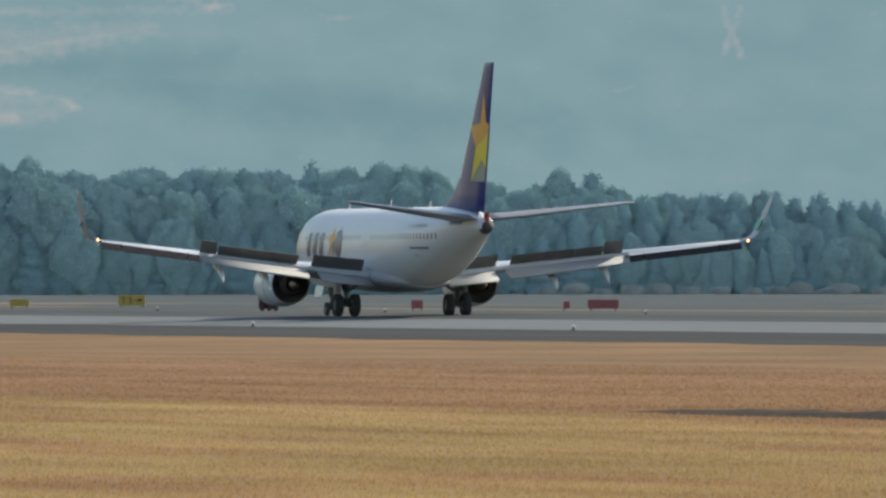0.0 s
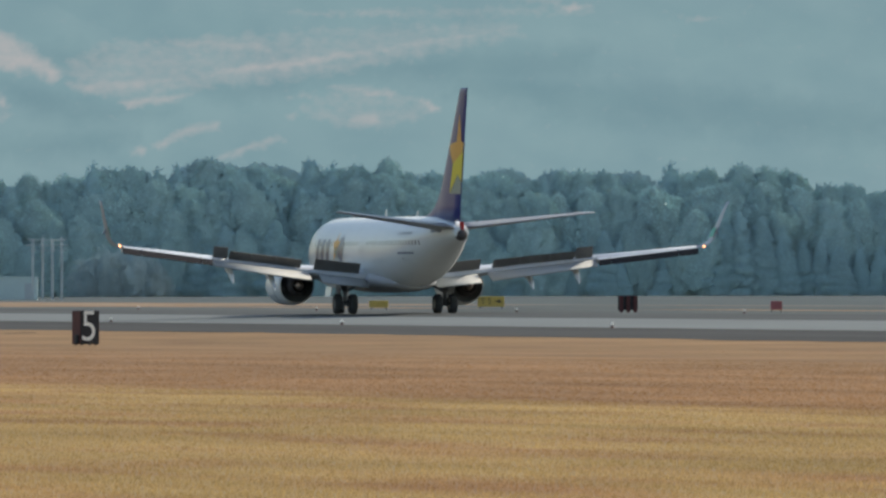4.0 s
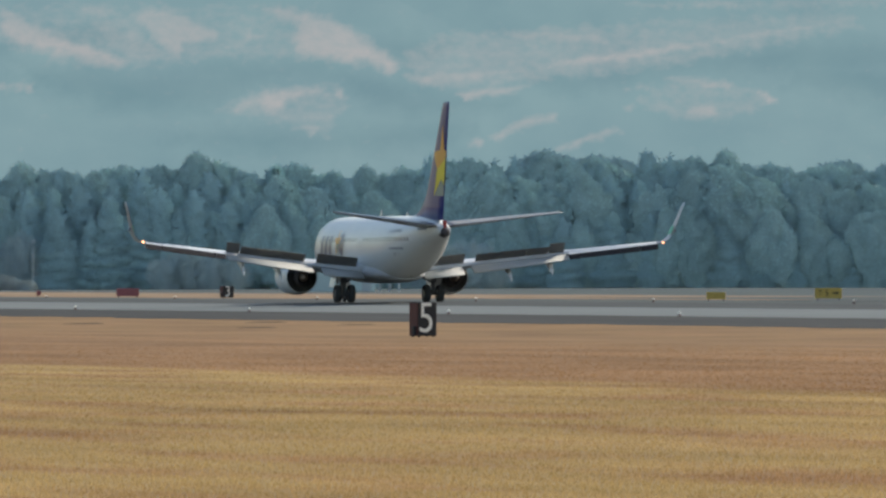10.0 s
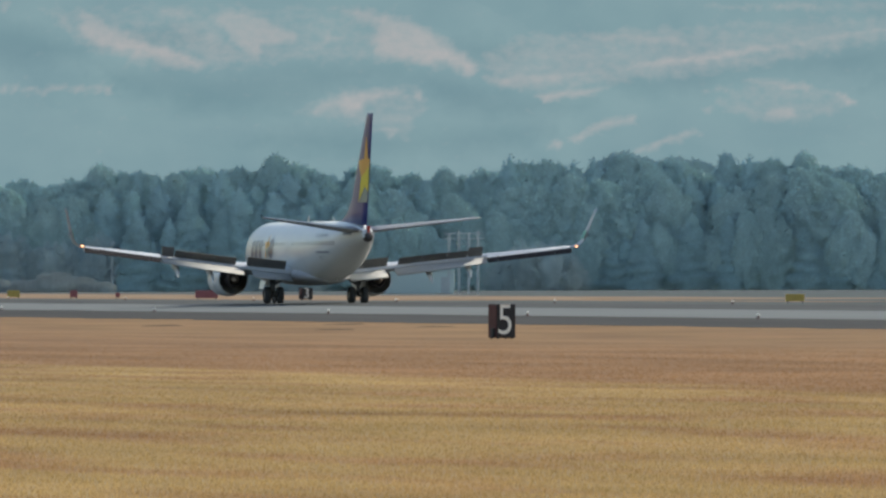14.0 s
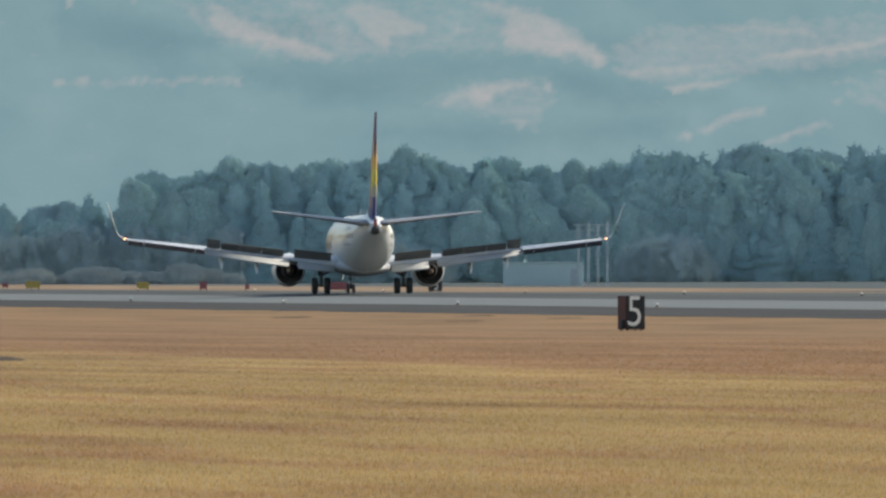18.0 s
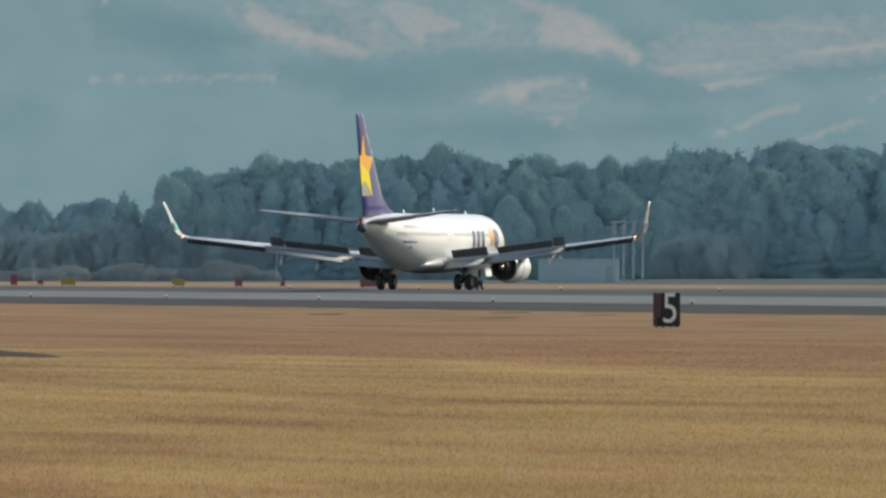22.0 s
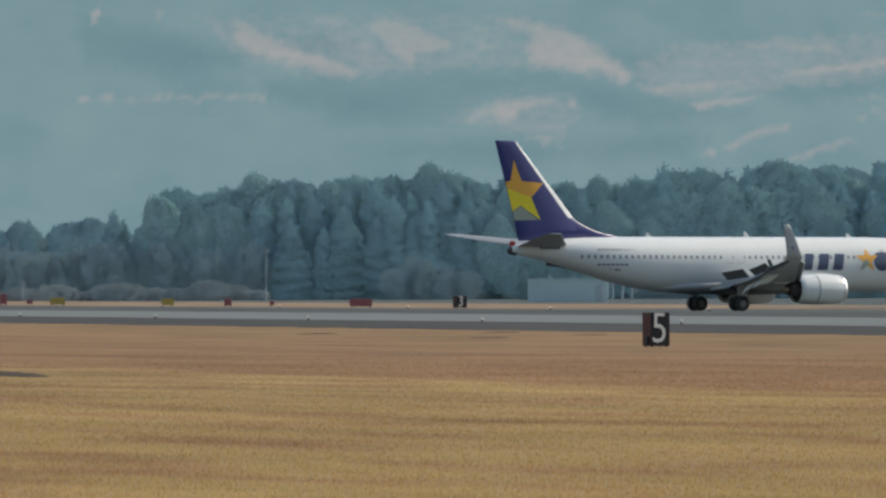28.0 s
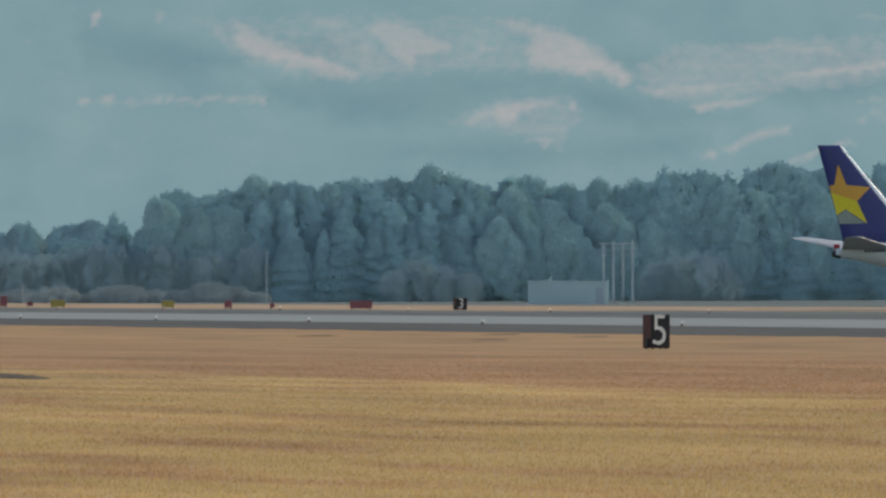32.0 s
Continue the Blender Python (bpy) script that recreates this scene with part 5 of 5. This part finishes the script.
# height of the wood's outline: side (thousandths of the distance) and rise above the eye (thousandths)
OUTLINE = [(-60, 4.6), (-44.5, 4.7), (-40, 4.6), (-38, 4.7), (-36, 5.0), (-34, 5.4), (-33.4, 6.9), (-31.9, 7.3), (-29.2, 7.4), (-26, 7.6), (-23, 7.4), (-21.5, 7.8), (-19, 7.9),
           (-17.6, 8.2), (-15.3, 8.4), (-13.8, 8.3), (-12.3, 7.4), (-11, 7.3), (-9.8, 7.8), (-8, 7.9), (-6, 7.4), (-4.5, 7.6), (-2.5, 7.5), (-0.7, 7.3), (0.6, 8.4), (1.6, 8.6), (3.2, 8.3), (4.1, 8.7),
           (5, 8.2), (7, 8.2), (9, 8.3), (11.2, 8.2), (13, 7.9), (14.4, 8.3), (16.2, 8.6), (17.6, 8.6), (18.9, 8.8), (20.8, 8.6), (22.4, 8.1), (24.6, 7.5), (27, 7.5), (27.9, 7.9), (29.2, 7.6), (31.2, 7.7),
           (33.5, 7.8), (35, 7.9), (37, 7.6), (39.5, 8.1), (42, 8.3), (44.5, 8.1), (45.4, 8.1), (46.5, 8.4), (48, 7.7), (50, 7.5), (52.5, 7.2), (54.7, 7.1), (56.5, 7.6), (58.4, 7.9), (60.2, 7.7), (60.9, 6.8),
           (62.6, 6.7), (65, 6.4), (67, 6.3), (70, 6.1), (71.7, 6.5), (72.8, 5.9), (74.2, 6.3), (76.5, 5.8), (84, 5.8)]
# cedars whose tips stand out above the rest: side and rise
TIPS = [(-36.8, 5.9), (-42.6, 5.3), (-40.8, 5.0), (-24.7, 7.8), (0.7, 8.75), (-9.8, 8.0), (6.4, 8.6), (15.3, 9.0), (17.0, 8.7), (-9.8, 8.0), (31.4, 7.85), (71.7, 6.75), (66.6, 6.6), (69.4, 6.45), (74.3, 6.4), (64.2, 6.7), (76.8, 6.1), (78.6, 6.1)]


def plant(kind, px, d, tall, k, wide=1.0):
    src = KINDS[kind][k % len(KINDS[kind])]
    x = px / 1000 * d
    s = (tall * 1.045 + 0.15) / 15.2 if kind != "bush" else tall / 4.8
    m = pose(x, d, height(x, d) - (0.1 if kind == "bush" else 0.5), 0, 0, (k * 37.5) % 50 - 25) @ Matrix.Diagonal((s * wide, s * wide, s, 1))
    return copy_thing(src, m)


def wood():
    """A close-grown edge of the wood in staggered rows: tall broadleaf trees behind, cedars and bare trees before them."""
    rng = np.random.default_rng(5)
    k = 0
    for d, share, gap in ((1962, 1.0, 1.75), (1957, 0.93, 2.0), (1953, 0.68, 1.25)):
        px = -48.0
        while px < 82:
            rise = lerp_table(OUTLINE, px)[0]
            tall = (rise / 1000 * d + EYE - 0.4) * share * rng.uniform(0.97 if share > 0.95 else (0.85 if share > 0.9 else 0.6), 1.02)
            pick = rng.random()
            if px < -26 and share < 0.9:
                kind, tall = "bare", 9.4 * rng.uniform(0.75, 1.05)
            elif px < -33.6:
                kind = "bare" if pick < 0.75 else ("cedar" if pick < 0.82 else "broad")
            elif -25.5 < px < -11.5:
                kind, tall = ("broad" if share > 0.95 else "cedar"), tall * (1.32 if share < 0.9 and px > -22.5 else 1.0)
            elif share < 0.9 and px > 7:
                kind = "cedar" if pick < 0.6 else "broad"
            elif px > 61:
                kind = "cedar" if pick < 0.6 else "broad"
            else:
                kind = "cedar" if pick < 0.1 else "broad"
            plant(kind, px, d + rng.uniform(-0.6, 0.6), tall, k, rng.uniform(0.8, 1.25) * (1.45 if kind == "cedar" else 1.0))
            k += 1
            px += gap * rng.uniform(0.8, 1.2)
    for px, rise in TIPS:
        plant("cedar", px, 1960, (rise - 0.3) / 1000 * 1960 + EYE - 0.6, k, 1.15)
        k += 1
    for px in (7.6, 8.9, 10.1, 11.3, 12.6, 13.6, 28.0, 29.6, 32.2, 36.5, -45.5, -43.0, -40.0, -37.9):
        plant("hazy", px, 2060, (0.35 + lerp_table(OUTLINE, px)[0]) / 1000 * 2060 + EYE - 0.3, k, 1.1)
        k += 1
    for px, tall, wide in ((-17.4, 5.6, 1.5), (-16, 7.2, 1.3), (-14.4, 6.6, 1.6), (-12.9, 5.2, 1.4), (0.4, 6.4, 1.5), (1.7, 8.4, 1.4), (3.2, 8.0, 1.5), (4.6, 6.0, 1.4)):
        plant("bare", px, 1944, tall, k, wide)
        k += 1
    for lo, hi, tall, gap in ((-48, -26, 3.4, 2.2), (56, 80, 2.2, 2.6)):
        px = lo
        while px < hi:
            plant("bush", px, 1934 + rng.uniform(-2, 2), tall * rng.uniform(0.4, 0.95), k, rng.uniform(0.8, 1.25))
            k += 1
            px += gap * rng.uniform(0.4, 1.0)


wood()
for group in KINDS.values():
    for src in group:
        for o in list(src.children_recursive) + [src]:
            bpy.data.objects.remove(o)


# ---- grass blades on the near field ----
def blades(name, count, near, far_d, seed, tall):
    rng = np.random.default_rng(seed)
    q = rng.uniform(0, 1, count)
    d = near * (far_d / near) ** q
    px = rng.uniform(-0.052, 0.084, count)
    x, y = px * d, d
    c = x * DC + y * DS - CREST
    keep = c < -37.5
    x, y, d, c = x[keep], y[keep], d[keep], c[keep]
    z = np.interp(c, [p[0] for p in PROFILE], [p[1] for p in PROFILE])
    n = len(x)
    h = tall * rng.uniform(0.4, 1.3, n) * np.clip((-c - 30) / 40, 0.35, 1.0) * np.clip((700 - d) / 420, 0.2, 1.0)
    lean = rng.normal(scale=0.3, size=(n, 2)) * h[:, None]
    w = rng.uniform(0.006, 0.017, n) * np.maximum(1, d / 220)
    an = rng.uniform(-1.1, -0.4, n)                  # blades stand across the sun
    ox, oy = np.cos(an) * w, np.sin(an) * w
    vs = np.stack([np.stack([x - ox, y - oy, z - 0.01], 1), np.stack([x + ox, y + oy, z - 0.01], 1),
                   np.stack([x + lean[:, 0] + ox * 0.3, y + lean[:, 1], z + h], 1)], 1).reshape(-1, 3)
    ob = raw(name, vs.tolist(), np.arange(n * 3).reshape(-1, 3).tolist(), M_TUFT)
    return tagged(ob, "short dry straw-coloured grass blades", "grass", kind="stuff")


blades("grass", 420000, 150, 800, 3, 0.05)


# ---- what moves ----
def taxi(x, y, heading):
    """The airliner with its main wheels at x, y, its nose turned by heading degrees to the left of +y."""
    return pose(x, y, height(x, y) + 0.012, 0, 0, 90 + heading)


def motions():
    walk(plane, [
        (0.0, taxi(33.97, 735.89, 10.82)),
        (0.5, taxi(31.74, 747.66, 10.68)),
        (1.0, taxi(29.57, 759.21, 10.56)),
        (1.5, taxi(27.47, 770.54, 10.47)),
        (2.0, taxi(25.41, 781.68, 10.44)),
        (2.5, taxi(23.40, 792.61, 10.47)),
        (3.0, taxi(21.41, 803.36, 10.53)),
        (3.5, taxi(19.44, 813.91, 10.61)),
        (4.0, taxi(17.49, 824.27, 10.67)),
        (4.5, taxi(15.58, 834.41, 10.69)),
        (5.0, taxi(13.71, 844.32, 10.68)),
        (5.5, taxi(11.89, 853.98, 10.63)),
        (6.0, taxi(10.13, 863.38, 10.57)),
        (6.5, taxi(8.44, 872.49, 10.50)),
        (7.0, taxi(6.81, 881.31, 10.45)),
        (7.5, taxi(5.24, 889.81, 10.44)),
        (8.0, taxi(3.72, 898.01, 10.52)),
        (8.5, taxi(2.25, 905.90, 10.68)),
        (9.0, taxi(0.80, 913.48, 10.91)),
        (9.5, taxi(-0.62, 920.79, 11.14)),
        (10.0, taxi(-2.02, 927.84, 11.33)),
        (10.5, taxi(-3.40, 934.67, 11.44)),
        (11.0, taxi(-4.74, 941.31, 11.52)),
        (11.5, taxi(-6.07, 947.77, 11.62)),
        (12.0, taxi(-7.36, 954.03, 11.79)),
        (12.5, taxi(-8.63, 960.06, 12.05)),
        (13.0, taxi(-9.88, 965.83, 12.26)),
        (13.5, taxi(-11.08, 971.36, 12.23)),
        (14.0, taxi(-12.23, 976.73, 11.84)),
        (14.5, taxi(-13.31, 982.02, 11.23)),
        (15.0, taxi(-14.32, 987.26, 10.59)),
        (15.5, taxi(-15.27, 992.50, 10.02)),
        (16.0, taxi(-16.16, 997.76, 9.10)),
        (16.5, taxi(-16.95, 1003.11, 7.53)),
        (17.0, taxi(-17.59, 1008.57, 5.93)),
        (17.5, taxi(-18.11, 1014.07, 4.88)),
        (18.0, taxi(-18.53, 1019.51, 3.94)),
        (18.5, taxi(-18.83, 1024.72, 2.60)),
        (19.0, taxi(-18.98, 1029.57, 0.94)),
        (19.5, taxi(-18.99, 1033.96, -0.85)),
        (20.0, taxi(-18.87, 1037.89, -2.81)),
        (20.5, taxi(-18.62, 1041.42, -5.06)),
        (21.0, taxi(-18.26, 1044.68, -7.65)),
        (21.5, taxi(-17.77, 1047.80, -10.59)),
        (22.0, taxi(-17.11, 1050.85, -13.75)),
        (22.5, taxi(-16.28, 1053.85, -17.02)),
        (23.0, taxi(-15.28, 1056.80, -20.43)),
        (23.5, taxi(-14.12, 1059.66, -24.02)),
        (24.0, taxi(-12.77, 1062.44, -27.73)),
        (24.5, taxi(-11.22, 1065.16, -31.48)),
        (25.0, taxi(-9.46, 1067.83, -35.26)),
        (25.5, taxi(-7.51, 1070.41, -39.07)),
        (26.0, taxi(-5.38, 1072.86, -43.03)),
        (26.5, taxi(-3.07, 1075.15, -47.17)),
        (27.0, taxi(-0.59, 1077.30, -51.16)),
        (27.5, taxi(2.03, 1079.27, -54.62)),
        (28.0, taxi(4.72, 1081.08, -57.65)),
        (28.5, taxi(7.49, 1082.74, -60.34)),
        (29.0, taxi(10.36, 1084.30, -62.46)),
        (29.5, taxi(13.36, 1085.82, -63.81)),
        (30.0, taxi(16.51, 1087.34, -64.65)),
        (30.5, taxi(19.83, 1088.88, -65.44)),
        (31.0, taxi(23.30, 1090.42, -67.01)),
        (31.5, taxi(26.91, 1091.85, -69.99)),
        (32.0, taxi(30.63, 1093.07, -73.81)),
    ])


motions()
